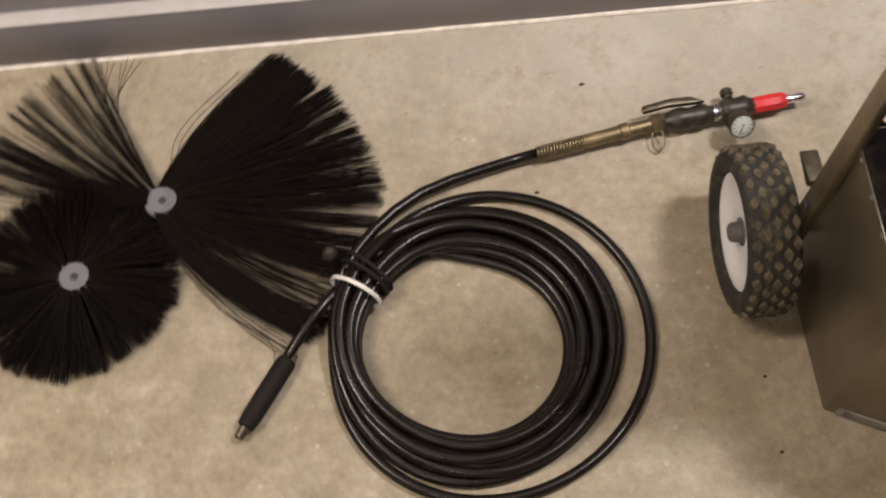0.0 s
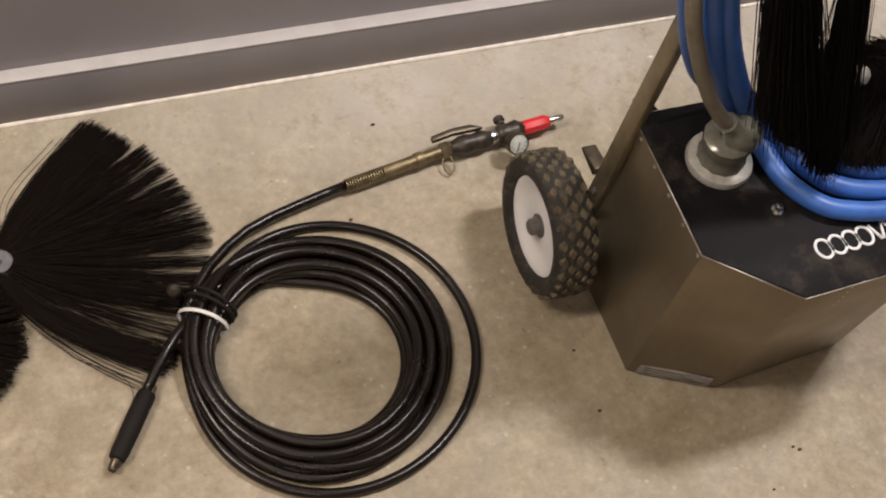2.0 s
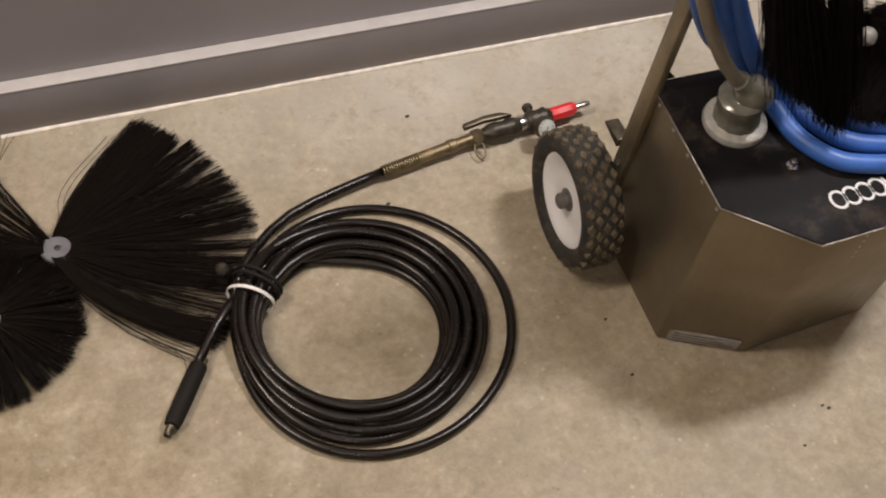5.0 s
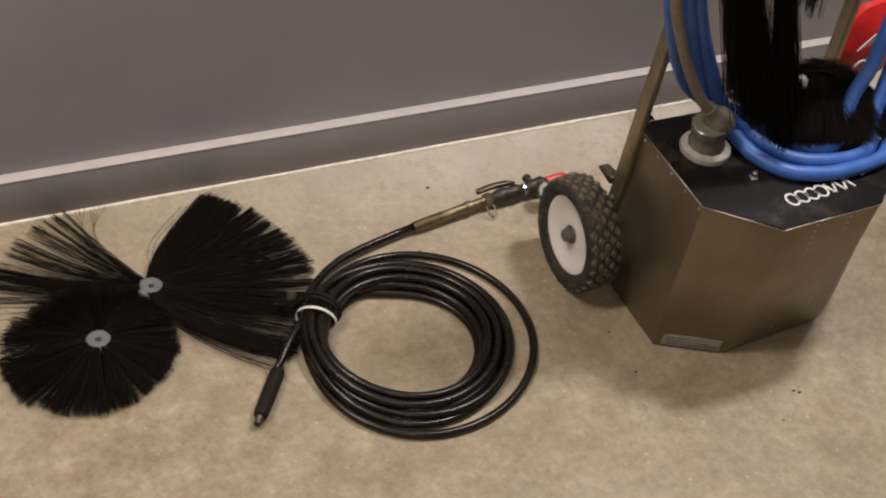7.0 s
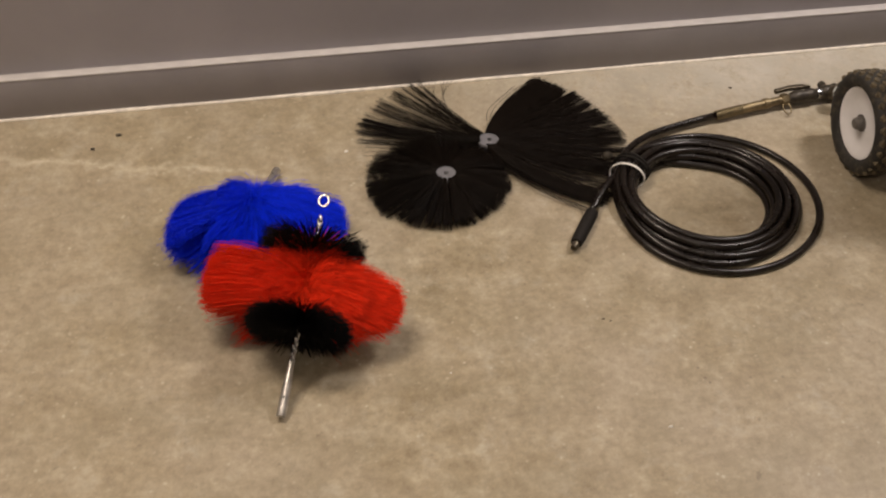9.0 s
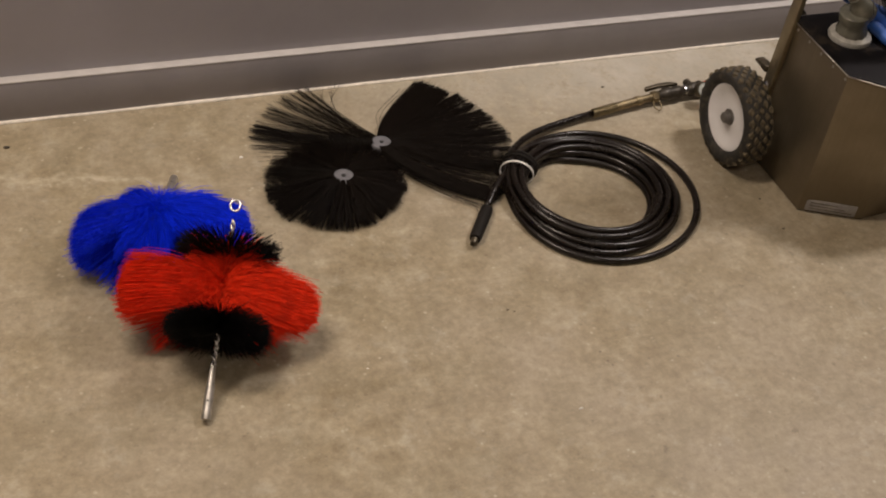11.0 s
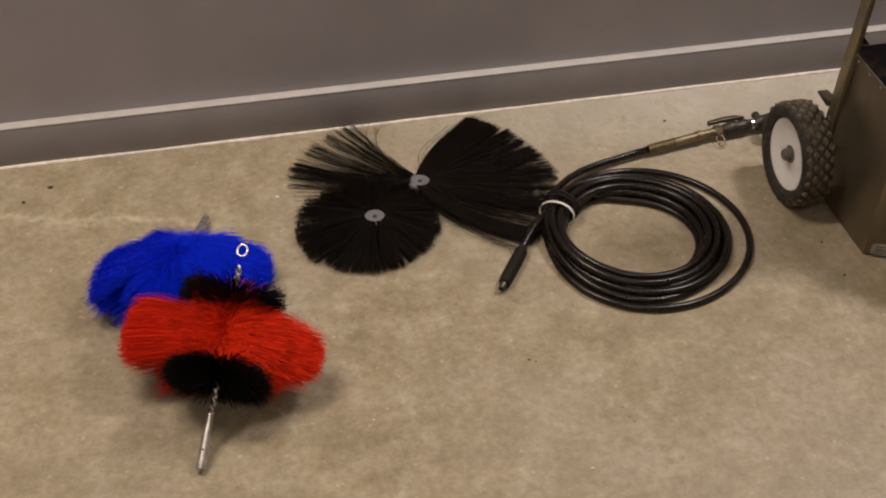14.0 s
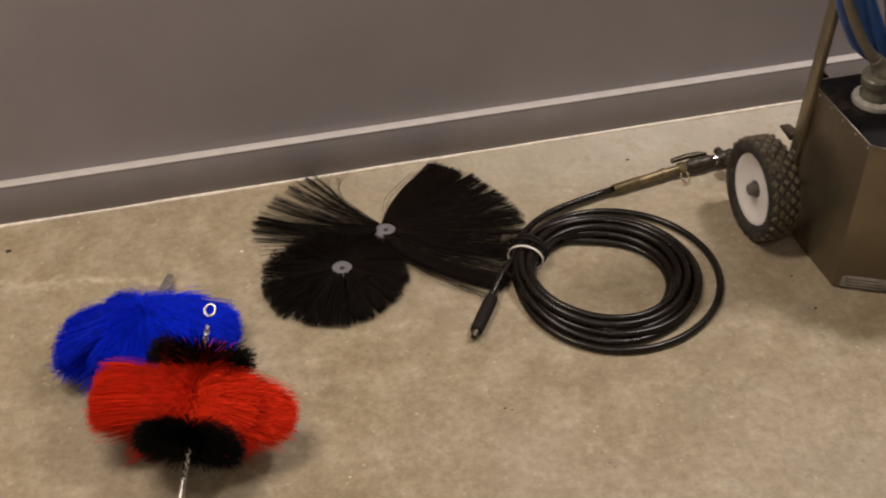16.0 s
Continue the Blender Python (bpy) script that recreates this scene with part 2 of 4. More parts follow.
def joined(*shapes):
    """Several (verts, faces) shapes as one."""
    verts, faces = [], []
    for v, f in shapes:
        n = len(verts)
        verts += [tuple(map(float, p)) for p in v]
        faces += [tuple(i + n for i in q) for q in f]
    return verts, faces


def smooth_line(points, per=8):
    """Catmull-Rom through the points."""
    p = [np.array(q, float) for q in points]
    p = [2 * p[0] - p[1]] + p + [2 * p[-1] - p[-2]]
    out = []
    for i in range(1, len(p) - 2):
        for s in np.linspace(0, 1, per, endpoint=False):
            a, b, c, d = p[i - 1 : i + 3]
            out.append(0.5 * (2 * b + (c - a) * s + (2 * a - 5 * b + 4 * c - d) * s**2 + (3 * b - a - 3 * c + d) * s**3))
    return np.array(out + [p[-2]])


def sweep(points, radius, sides=10, closed=False):
    """A tube along the points; radius is one number or one a point."""
    p = np.array(points, float)
    n = len(p)
    r = np.broadcast_to(np.array(radius, float), (n,))
    tan = np.roll(p, -1, 0) - np.roll(p, 1, 0)
    if not closed:
        tan[0], tan[-1] = p[1] - p[0], p[-1] - p[-2]
    tan /= np.linalg.norm(tan, axis=1)[:, None] + 1e-12
    up = np.array((0, 0, 1.0)) if abs(tan[0][2]) < 0.9 else np.array((1.0, 0, 0))
    verts = []
    for i in range(n):
        up = up - tan[i] * (up @ tan[i])
        up /= np.linalg.norm(up)
        side = np.cross(tan[i], up)
        for k in range(sides):
            a = 2 * math.pi * k / sides
            verts.append(p[i] + r[i] * (math.cos(a) * up + math.sin(a) * side))
    faces = []
    for i in range(n if closed else n - 1):
        for k in range(sides):
            a, b, c, d = i * sides + k, i * sides + (k + 1) % sides, ((i + 1) % n) * sides + (k + 1) % sides, ((i + 1) % n) * sides + k
            faces.append((a, b, c, d))
    if not closed:
        faces.append(tuple(range(sides))[::-1])
        faces.append(tuple(range((n - 1) * sides, n * sides)))
    return verts, faces


def lathe(a, b, profile, sides=24):
    """A solid turned round the axis from a to b; profile rows are (share of the axis in metres from a, radius)."""
    a, b = Vector(a), Vector(b)
    d = (b - a).normalized()
    u = d.orthogonal().normalized()
    w = d.cross(u)
    verts, faces = [], []
    for s, r in profile:
        for k in range(sides):
            t = 2 * math.pi * k / sides
            verts.append(a + d * s + (u * math.cos(t) + w * math.sin(t)) * r)
    n = len(profile)
    for i in range(n - 1):
        for k in range(sides):
            faces.append((i * sides + k, i * sides + (k + 1) % sides, (i + 1) * sides + (k + 1) % sides, (i + 1) * sides + k))
    faces.append(tuple(range(sides))[::-1])
    faces.append(tuple(range((n - 1) * sides, n * sides)))
    return verts, faces


def turned(name, a, b, profile, mat, parent=None, label="", sides=24):
    ob = part(name, lathe(a, b, profile, sides), mat, parent, label)
    ob.data.set_sharp_from_angle(angle=radians(35))
    return ob


def box_bm(x0, x1, y0, y1, z0, z1, bevel=0.0, seg=2):
    bm = bmesh.new()
    bmesh.ops.create_cube(bm, size=1)
    bmesh.ops.scale(bm, vec=(x1 - x0, y1 - y0, z1 - z0), verts=bm.verts)
    bmesh.ops.translate(bm, vec=((x0 + x1) / 2, (y0 + y1) / 2, (z0 + z1) / 2), verts=bm.verts)
    if bevel:
        bmesh.ops.bevel(bm, geom=bm.edges[:], offset=bevel, segments=seg, affect="EDGES", profile=0.5)
    return bm


def prism_bm(lower, upper, bevel=0.0):
    """A solid between two polygons with as many corners."""
    bm = bmesh.new()
    a = [bm.verts.new(p) for p in lower]
    b = [bm.verts.new(p) for p in upper]
    n = len(a)
    bm.faces.new(a[::-1])
    bm.faces.new(b)
    for i in range(n):
        bm.faces.new((a[i], a[(i + 1) % n], b[(i + 1) % n], b[i]))
    bmesh.ops.recalc_face_normals(bm, faces=bm.faces)
    if bevel:
        bmesh.ops.bevel(bm, geom=bm.edges[:], offset=bevel, segments=2, affect="EDGES", profile=0.5)
    return bm


def hairs(paths, radius, taper=0.7):
    """Many thin three-sided bristles; paths is an array (count, points, 3)."""
    p = np.asarray(paths, float)
    m, n, _ = p.shape
    tan = np.gradient(p, axis=1)
    tan /= np.linalg.norm(tan, axis=2, keepdims=True) + 1e-12
    ref = np.where(np.abs(tan[:, :, 2:3]) < 0.9, np.array((0, 0, 1.0)), np.array((1.0, 0, 0)))
    s = np.cross(tan, ref)
    s /= np.linalg.norm(s, axis=2, keepdims=True) + 1e-12
    w = np.cross(tan, s)
    rad = np.broadcast_to(np.asarray(radius, float).reshape(-1, 1, 1), (m, 1, 1)) * np.linspace(1, taper, n)[None, :, None]
    rings = np.stack([p + rad * (math.cos(k * 2.0944) * s + math.sin(k * 2.0944) * w) for k in range(3)], 2)
    verts = rings.reshape(-1, 3)
    base = np.arange(m)[:, None, None] * n * 3 + np.arange(n - 1)[None, :, None] * 3
    k = np.arange(3)[None, None, :]
    quads = np.stack([base + k, base + (k + 1) % 3, base + 3 + (k + 1) % 3, base + 3 + k], -1).reshape(-1, 4)
    return verts.tolist(), quads.tolist()


def bezier(p0, p1, p2, n=7):
    t = np.linspace(0, 1, n)[None, :, None]
    return (1 - t) ** 2 * p0[:, None] + 2 * t * (1 - t) * p1[:, None] + t**2 * p2[:, None]


# ---- the room ----
X0, X1, Y0 = -3.2, 4.2, -5.2
bm = bmesh.new()
bmesh.ops.create_grid(bm, x_segments=2, y_segments=2, size=0.5)
bmesh.ops.scale(bm, vec=(X1 - X0 + 0.4, 0.4 - Y0, 1), verts=bm.verts)
bmesh.ops.translate(bm, vec=((X0 + X1) / 2, Y0 / 2, 0), verts=bm.verts)
ext = bmesh.ops.extrude_face_region(bm, geom=bm.faces[:])
bmesh.ops.translate(bm, vec=(0, 0, -0.12), verts=[g for g in ext["geom"] if isinstance(g, bmesh.types.BMVert)])
bmesh.ops.recalc_face_normals(bm, faces=bm.faces)
tagged(part("floor", bm, CONCRETE, smooth=False), "worn mottled tan concrete floor with scuffs", "floor", kind="structure")
tagged(part("wall_north", box_bm(X0, X1, 0.0225, 0.16, 0.0, CEILING), WALL, smooth=False), "smooth grey painted wall behind the equipment", "wall", kind="structure")
tagged(part("wall_south", box_bm(X0, X1, Y0 - 0.15, Y0, 0.0, CEILING), WALL, smooth=False), "plain grey painted wall", "wall", kind="structure")
tagged(part("wall_west", box_bm(X0 - 0.15, X0, Y0 - 0.15, 0.16, 0.0, CEILING), WALL, smooth=False), "plain grey painted wall", "wall", kind="structure")
tagged(part("wall_east", box_bm(X1, X1 + 0.15, Y0 - 0.15, 0.16, 0.0, CEILING), WALL, smooth=False), "plain grey painted wall", "wall", kind="structure")
tagged(part("ceiling", box_bm(X0 - 0.15, X1 + 0.15, Y0 - 0.15, 0.16, CEILING, CEILING + 0.12), CEIL, smooth=False), "plain white ceiling", "ceiling", kind="structure")
tagged(part("baseboard", box_bm(X0, X1, 0.0, 0.022, 0.001, 0.0895, 0.001), BASE), "flat grey baseboard along the wall foot", "baseboard", kind="structure")
tagged(part("trim", box_bm(X0, X1, -0.0005, 0.022, 0.0897, 0.0930, 0.001), STRIP), "narrow pale ledge on top of the baseboard", "trim", kind="structure")
# uneven bead of caulk
bead = [(x, -0.001 + 0.0012 * noise.noise((x * 9, 0, 0)), 0.0005) for x in np.arange(X0, X1, 0.02)]
rad = [0.0042 + 0.0016 * noise.noise((x * 5, 3, 0)) for x in np.arange(X0, X1, 0.02)]
tagged(part("caulk_trim", sweep(bead, rad, 8), CAULK), "thin pale bead of caulk where wall meets floor", "trim", kind="structure")

# unseen trays over the lamps, the added rear fill included
for lx, ly, lw, ld, watts, tone in LAMPS:
    lamp = thing("ceiling_or_fill_light", (lx, ly, CEILING), "long white open tray at the ceiling, unseen, for a room lamp or the added fill", "ceiling light", "ceiling lights")
    bm = box_bm(lx - lw / 2 - 0.03, lx + lw / 2 + 0.03, ly - ld / 2 - 0.03, ly + ld / 2 + 0.03, CEILING - 0.07, CEILING - 0.001, 0.004)
    part("tray", bm, FIXTURE, lamp)


# ---- flat black disc brushes ----
def fan(hub, sectors, rng, root_r, thick, droop=0.004):
    """Bristles fanned flat round a hub. A sector: first and last tip angle, first and last root angle, count, clumps, length, spread."""
    out = []
    hx, hy, hz = hub
    for a0, a1, r0, r1, count, clumps, length, spread in sectors:
        wide = abs(a1 - a0)
        centre = (np.arange(clumps) + 0.5 + rng.uniform(-0.35, 0.35, clumps)) / clumps
        weight = rng.uniform(0.35, 1.0, clumps) ** 1.5
        pick = rng.choice(clumps, count, p=weight / weight.sum())
        width = spread * rng.uniform(0.4, 1.7, clumps)[pick]
        loose = rng.random(count) < 0.14
        share = np.where(loose, rng.random(count), centre[pick] + rng.normal(0, 1, count) * width)
        share = np.where((share < 0) | (share > 1), rng.random(count), share)
        bow = np.radians(rng.normal(0, 1.7, clumps))[pick] + np.radians(rng.normal(0, 0.5, count))
        tip = np.radians(a0 + wide * share + rng.normal(0, 0.22, count)) + bow * 0.5
        root = np.radians(r0 + (r1 - r0) * np.clip(share + rng.normal(0, 0.05, count), 0, 1))
        ln = length * (1 + rng.normal(0, 0.012, clumps)[pick] + rng.normal(0, 0.012, count) - 0.16 * rng.random(count) ** 4)
        lift = rng.random(count)
        p0 = np.stack([hx + root_r * np.cos(root), hy + root_r * np.sin(root), hz - 0.012 + 0.018 * lift], 1)
        mida = 0.60 * tip + 0.40 * root - bow + rng.normal(0, 0.02, count)
        p1 = np.stack([hx + 0.45 * ln * np.cos(mida), hy + 0.45 * ln * np.sin(mida), 0.008 + thick * lift], 1)
        p2 = np.stack([hx + ln * np.cos(tip), hy + ln * np.sin(tip), droop + 0.6 * thick * lift**1.5], 1)
        out.append(bezier(p0, p1, p2))
    return np.concatenate(out)


def disc_brush(name, hub, label, sectors, seed, thick, hub_r, strays=()):
    rng = np.random.default_rng(seed)
    th = thing(name, (hub[0], hub[1], 0), label, "brush", "flat disc brushes")
    part("bristles", hairs(fan(hub, sectors, rng, hub_r * 0.8, thick), 0.0004), BLACKB, th)
    for pts in strays:
        part("stray_bristle", sweep(smooth_line(pts, 6), 0.00045, 5), BLACKB, th)
    hx, hy, hz = hub
    h = turned("hub", (hx, hy, hz - 0.014), (hx, hy, hz), [(0, hub_r * 0.9), (0.012, hub_r), (0.0145, hub_r * 0.98), (0.016, hub_r * 0.92), (0.0163, 0.006), (0.0150, 0.0045)], HUBG, th, "round grey plastic hub", 28)
    turned("hub_hole", (hx, hy, hz), (hx, hy, hz + 0.01), [(0, 0.0042), (0.0020, 0.0042), (0.0026, 0.0032)], INK, h, "dark centre hole", 14)
    return th


HUB1, HUB2 = (0.006, -0.237, 0.026), (-0.100, -0.334, 0.034)
strays = []
b0, b1 = np.array((HUB1[0], HUB1[1])), np.array((-0.107, -0.014))
for k in range(9):
    f = 0.46 + 0.045 * (k % 5)
    root, elbow = b0 + (b1 - b0) * 0.12, b0 + (b1 - b0) * f
    half = b0 + (b1 - b0) * f * 0.55
    end = (-0.092 + 0.0088 * k, -0.016 - 0.004 * (k % 3))
    bend = ((elbow[0] * 0.55 + end[0] * 0.45) - 0.006, elbow[1] * 0.5 + end[1] * 0.5)
    strays.append([(*root, 0.022), (*half, 0.021), (*elbow, 0.018), (*bend, 0.020), (*end, 0.024)])
for k in range(3):
    strays.append([(HUB1[0] + 0.01, HUB1[1] + 0.02, 0.02), (HUB1[0] + 0.02 + 0.01 * k, HUB1[1] + 0.10, 0.02), (HUB1[0] + 0.10 + 0.012 * k, HUB1[1] + 0.19, 0.012)])
strays.append([(0.09, -0.40, 0.012), (0.125, -0.425, 0.008), (0.135, -0.455, 0.004), (0.115, -0.495, 0.003)])
strays.append([(0.07, -0.385, 0.012), (0.11, -0.415, 0.008), (0.165, -0.45, 0.006)])
disc_brush("large_disc_brush", HUB1, "large black flat disc brush with splayed bristles and grey hub", [
    (39, 56, 36, 104, 1100, 30, 0.260, 0.02),
    (29.5, 36.8, 30, 50, 230, 9, 0.266, 0.025),
    (24, 28.4, 22, 40, 145, 6, 0.264, 0.035),
    (9, 22.5, 8, 30, 310, 19, 0.268, 0.008),
    (-6, 7.5, -10, 10, 310, 19, 0.272, 0.008),
    (-12, -7.5, -20, -8, 85, 5, 0.274, 0.04),
    (-30, -13.5, -54, -20, 330, 22, 0.274, 0.008),
    (-50, -41, -122, -78, 480, 16, 0.262, 0.03),
    (-40, -31, -75, -54, 90, 8, 0.262, 0.03),
    (-57, -50, -125, -100, 26, 12, 0.255, 0.05),
    (112, 126, 114, 126, 80, 7, 0.258, 0.02),
    (124, 147, 138, 170, 125, 15, 0.262, 0.009),
    (149, 163, 166, 188, 230, 9, 0.264, 0.016),
    (164, 169, 186, 194, 26, 5, 0.258, 0.04),
    (169, 178, 190, 205, 12, 6, 0.250, 0.02),
], 3, 0.009, 0.0235, strays)
small = []
for k in range(14):
    a = -95 + k * 360 / 14
    ln = (0.138 + 0.014 * math.cos(radians(a + 10 - 180)) - 0.018 * max(0, -math.sin(radians(a + 13)))) * (1 + 0.03 * math.sin(3.1 * k))
    small.append((a, a + 360 / 14 - (3 if k in (0, 3) else 2 if k in (5, 9, 12) else 0), a + 3, a + 360 / 14 - 3, 320, 8, ln, 0.055))
disc_brush("small_disc_brush", HUB2, "smaller round black disc brush lying on a larger one", small, 5, 0.034, 0.0235)


# ---- coiled black hose with air gun ----
CX, CY, TIE = 0.368, -0.465, 145.0
HR = 0.0069
hose = thing("air_hose", (CX, CY, 0), "coiled glossy black rubber air hose tied at one side", "hose")


def round_by(terms, a):
    """A radius that changes slowly round the coil."""
    return sum(c * (math.cos(n * a) if k % 2 else math.sin(n * a)) if n else c for k, (c, n) in enumerate(zip(terms, (0, 1, 1, 2, 2, 3, 3))))


HOLE = (0.1146, -0.0052, 0.0035, 0.0057, -0.0039, -0.0004, 0.0003)
RIMC = (0.1786, 0.0103, 0.0107, -0.0022, 0.0013, 0.0008, 0.0019)
LOOP = (0.1991, 0.0288, 0.0071, -0.0006, 0.0049, 0.0015, -0.0002)
# share of the bundle's width and layer of each turn, where it lies spread and where it is tied
SPREAD = [(0.0, 0), (0.25, 0), (0.5, 0), (0.75, 0), (1.0, 0), (0.88, 1), (0.62, 1), (0.37, 1), (0.12, 1), (0.26, 2), (0.55, 1.9)]
TIED = [(1.0, 1), (0.0, 0), (0.5, 0), (1.0, 0), (1.0, 1), (0.95, 2), (0.5, 1), (0.0, 1), (0.45, 2), (0.0, 2), (0.2, 3), (0.7, 3), (1.10, 0.5)]
pts = [(0.146, -0.466, 0.014), (0.170, -0.434, 0.023), (0.200, -0.398, 0.027)]
STEP = 6
for k in range(len(TIED) - 1):
    for i in range(0, 360, STEP):
        ws, we = math.exp(-((i / 34) ** 2)), math.exp(-(((360 - i) / 70) ** 2))
        a = radians(TIE - i)
        r_in, r_out = round_by(HOLE, a) + HR, round_by(RIMC, a) - HR
        if k < len(SPREAD):
            f, lev = SPREAD[k]
            free = r_in + (r_out - r_in) * f + 0.0022 * math.sin(2 * a + 1.7 * k) * f + 0.0014 * math.sin(3 * a + 2.1 * k)
        else:
            free, lev, we = round_by(LOOP, a) - HR, 0, math.exp(-(((360 - i) / 30) ** 2))
        tied = [r_in + (r_out - r_in) * TIED[q][0] for q in (k, k + 1)]
        r = ws * tied[0] + we * tied[1] + (1 - ws - we) * free
        z = HR * (1 + 1.72 * (ws * TIED[k][1] + we * TIED[k + 1][1] + (1 - ws - we) * lev))
        pts.append((CX + r * math.cos(a), CY + r * math.sin(a), z))
pts += [(0.228, -0.355, 0.026), (0.268, -0.302, 0.022), (0.330, -0.255, 0.016), (0.410, -0.229, 0.014), (0.488, -0.212, 0.015)]
line = smooth_line(pts, 2)
part("hose", sweep(line, HR, 12), RUBBER, hose, "glossy black rubber hose in many turns")


def tie_ring(radial, width, height, rise=0.0, turn=0.0, n=40):
    """A flattened ring round the bundle at the tie."""
    a = radians(TIE - turn)
    c = np.array((CX + radial * math.cos(a), CY + radial * math.sin(a), 0.0))
    u = np.array((math.cos(a), math.sin(a), 0))
    return [c + u * width * math.cos(t) + np.array((0, 0, max(0.002, height + (height + rise) * math.sin(t)))) for t in np.linspace(0, 2 * math.pi, n, endpoint=False)]


def band(points, half, thick, along):
    """A flat closed band that follows the points."""
    p = np.array(points)
    al = np.array(along, float)
    c = p.mean(0)
    verts = []
    for q in p:
        o = (q - c) / (np.linalg.norm(q - c) + 1e-9)
        for sa, so in ((-1, 0), (1, 0), (1, 1), (-1, 1)):
            verts.append(q + al * half * sa + o * thick * so)
    n = len(p)
    faces = [(4 * i + k, 4 * i + (k + 1) % 4, 4 * ((i + 1) % n) + (k + 1) % 4, 4 * ((i + 1) % n) + k) for i in range(n) for k in range(4)]
    return verts, faces


along = (math.sin(radians(TIE)), -math.cos(radians(TIE)), 0)
part("zip_tie", band(tie_ring(0.151, 0.033, 0.0275, 0.0, -3), 0.0026, 0.0014, along), TIEW, hose, "white nylon cable tie")
for d in (5, 8.5):
    part("strap", sweep(tie_ring(0.151, 0.034, 0.028, 0.001, d), 0.0028, 8, True), GRIPRUB, hose, "thin black cord round the bundle")
ta = radians(TIE - 4)
kx, ky = CX + 0.200 * math.cos(ta), CY + 0.200 * math.sin(ta)
turned("strap_ball", (kx, ky, 0.034), (kx, ky, 0.054), [(0, 0.004), (0.003, 0.008), (0.008, 0.0098), (0.013, 0.0085), (0.017, 0.004)], DARKGUN, hose, "small black toggle ball", 16)
# plain end
g0, g1 = Vector((0.152, -0.459, 0.0125)), Vector((0.098, -0.538, 0.0125))
turned("collar", g0 + (g0 - g1) * 0.10, g0, [(0, 0.009), (0.003, 0.0095), (0.008, 0.0095), (0.010, 0.009)], BRASS, hose, "thin brass collar", 16)
turned("end_grip", g0, g1, [(0, 0.0105), (0.004, 0.0122), (0.05, 0.0124), (0.085, 0.0118), (0.094, 0.0105), (0.0957, 0.008)], GRIPRUB, hose, "soft black sleeve at the hose end", 18)
turned("end_fitting", g1 - (g1 - g0).normalized() * 0.004, g1 + (g1 - g0) * 0.2, [(0, 0.0065), (0.012, 0.0065), (0.013, 0.0058), (0.018, 0.0058), (0.019, 0.004), (0.0155, 0.0038)], GUNMETAL, hose, "short plated steel nipple", 16)
# spring guard and gun
s0, s1 = Vector((0.484, -0.214, 0.015)), Vector((0.638, -0.189, 0.020))
sd = (s1 - s0).normalized()
coils = []
for i in range(15 * 12 + 1):
    t = i / 12
    q = s0 + sd * (t * 0.0042)
    u = sd.cross(Vector((0, 0, 1))).normalized()
    w = u.cross(sd)
    coils.append(q + (u * math.cos(2 * math.pi * t) + w * math.sin(2 * math.pi * t)) * 0.0088)
part("spring_guard", sweep(coils, 0.0017, 6), SPRINGM, hose, "tarnished coil spring guard")
turned("sleeve", s0 + sd * 0.060, s1, [(0, 0.0085), (0.002, 0.0093), (0.050, 0.0095), (0.052, 0.0112), (0.062, 0.0112), (0.064, 0.0086), (0.090, 0.0086), (0.0957, 0.0080)], BRASS, hose, "tarnished brass hose sleeve", 18)
turned("hex_nut", s1 - sd * 0.004, s1 + sd * 0.03, [(0, 0.0105), (0.002, 0.0125), (0.014, 0.0125), (0.016, 0.0105), (0.022, 0.009)], BRASS, hose, "brass hex nut", 6)
part("key_ring", sweep([s1 + Vector((0.004 + 0.0115 * math.cos(t) * 0.7, -0.020 + 0.013 * math.sin(t), -0.007 + 0.006 * math.sin(t))) for t in np.linspace(0, 2 * math.pi, 24, endpoint=False)], 0.0014, 6, True), BRASS, hose, "small brass wire ring")
sd = Vector((0.204, 0.019, 0.004)).normalized()
v0 = s1 + sd * 0.014
v1 = v0 + sd * 0.070
turned("gun_body", v0, v1, [(0, 0.009), (0.004, 0.0105), (0.014, 0.0145), (0.024, 0.0155), (0.036, 0.0125), (0.048, 0.0150), (0.056, 0.0135), (0.062, 0.0100), (0.070, 0.0095)], DARKGUN, hose, "dark worn blow-gun body", 18)
side = Vector((-sd.y, sd.x, 0))
part("lever", prism_bm([v0 + sd * q + side * w + Vector((0, 0, 0.006)) for q, w in ((-0.026, 0.012), (-0.026, 0.021), (0.010, 0.025), (0.038, 0.023), (0.056, 0.012), (0.036, 0.013), (0.008, 0.015))], [v0 + sd * q + side * w + Vector((0, 0, 0.015)) for q, w in ((-0.026, 0.012), (-0.026, 0.021), (0.010, 0.025), (0.038, 0.023), (0.056, 0.012), (0.036, 0.013), (0.008, 0.015))], 0.002), GUNMETAL, hose, "flat grey squeeze lever")
turned("hex_collar", v1 - sd * 0.006, v1 + sd * 0.01, [(0, 0.0115), (0.005, 0.0118), (0.007, 0.0105), (0.012, 0.010)], CHROME, hose, "bright thin collar", 12)
r0 = v1 + sd * 0.004
turned("regulator", r0, r0 + sd * 0.05, [(0, 0.010), (0.004, 0.0140), (0.012, 0.0160), (0.022, 0.0140), (0.034, 0.0160), (0.040, 0.012), (0.046, 0.010)], DARKGUN, hose, "dark regulator block", 20)
kn = r0 + sd * 0.016 + side * 0.016
turned("regulator_screw", kn, kn + side * 0.014, [(0, 0.006), (0.004, 0.0062), (0.006, 0.0085), (0.012, 0.0085), (0.014, 0.007)], DARKGUN, hose, "", 12)
gd = Vector((0.10, -0.80, 0.60)).normalized()
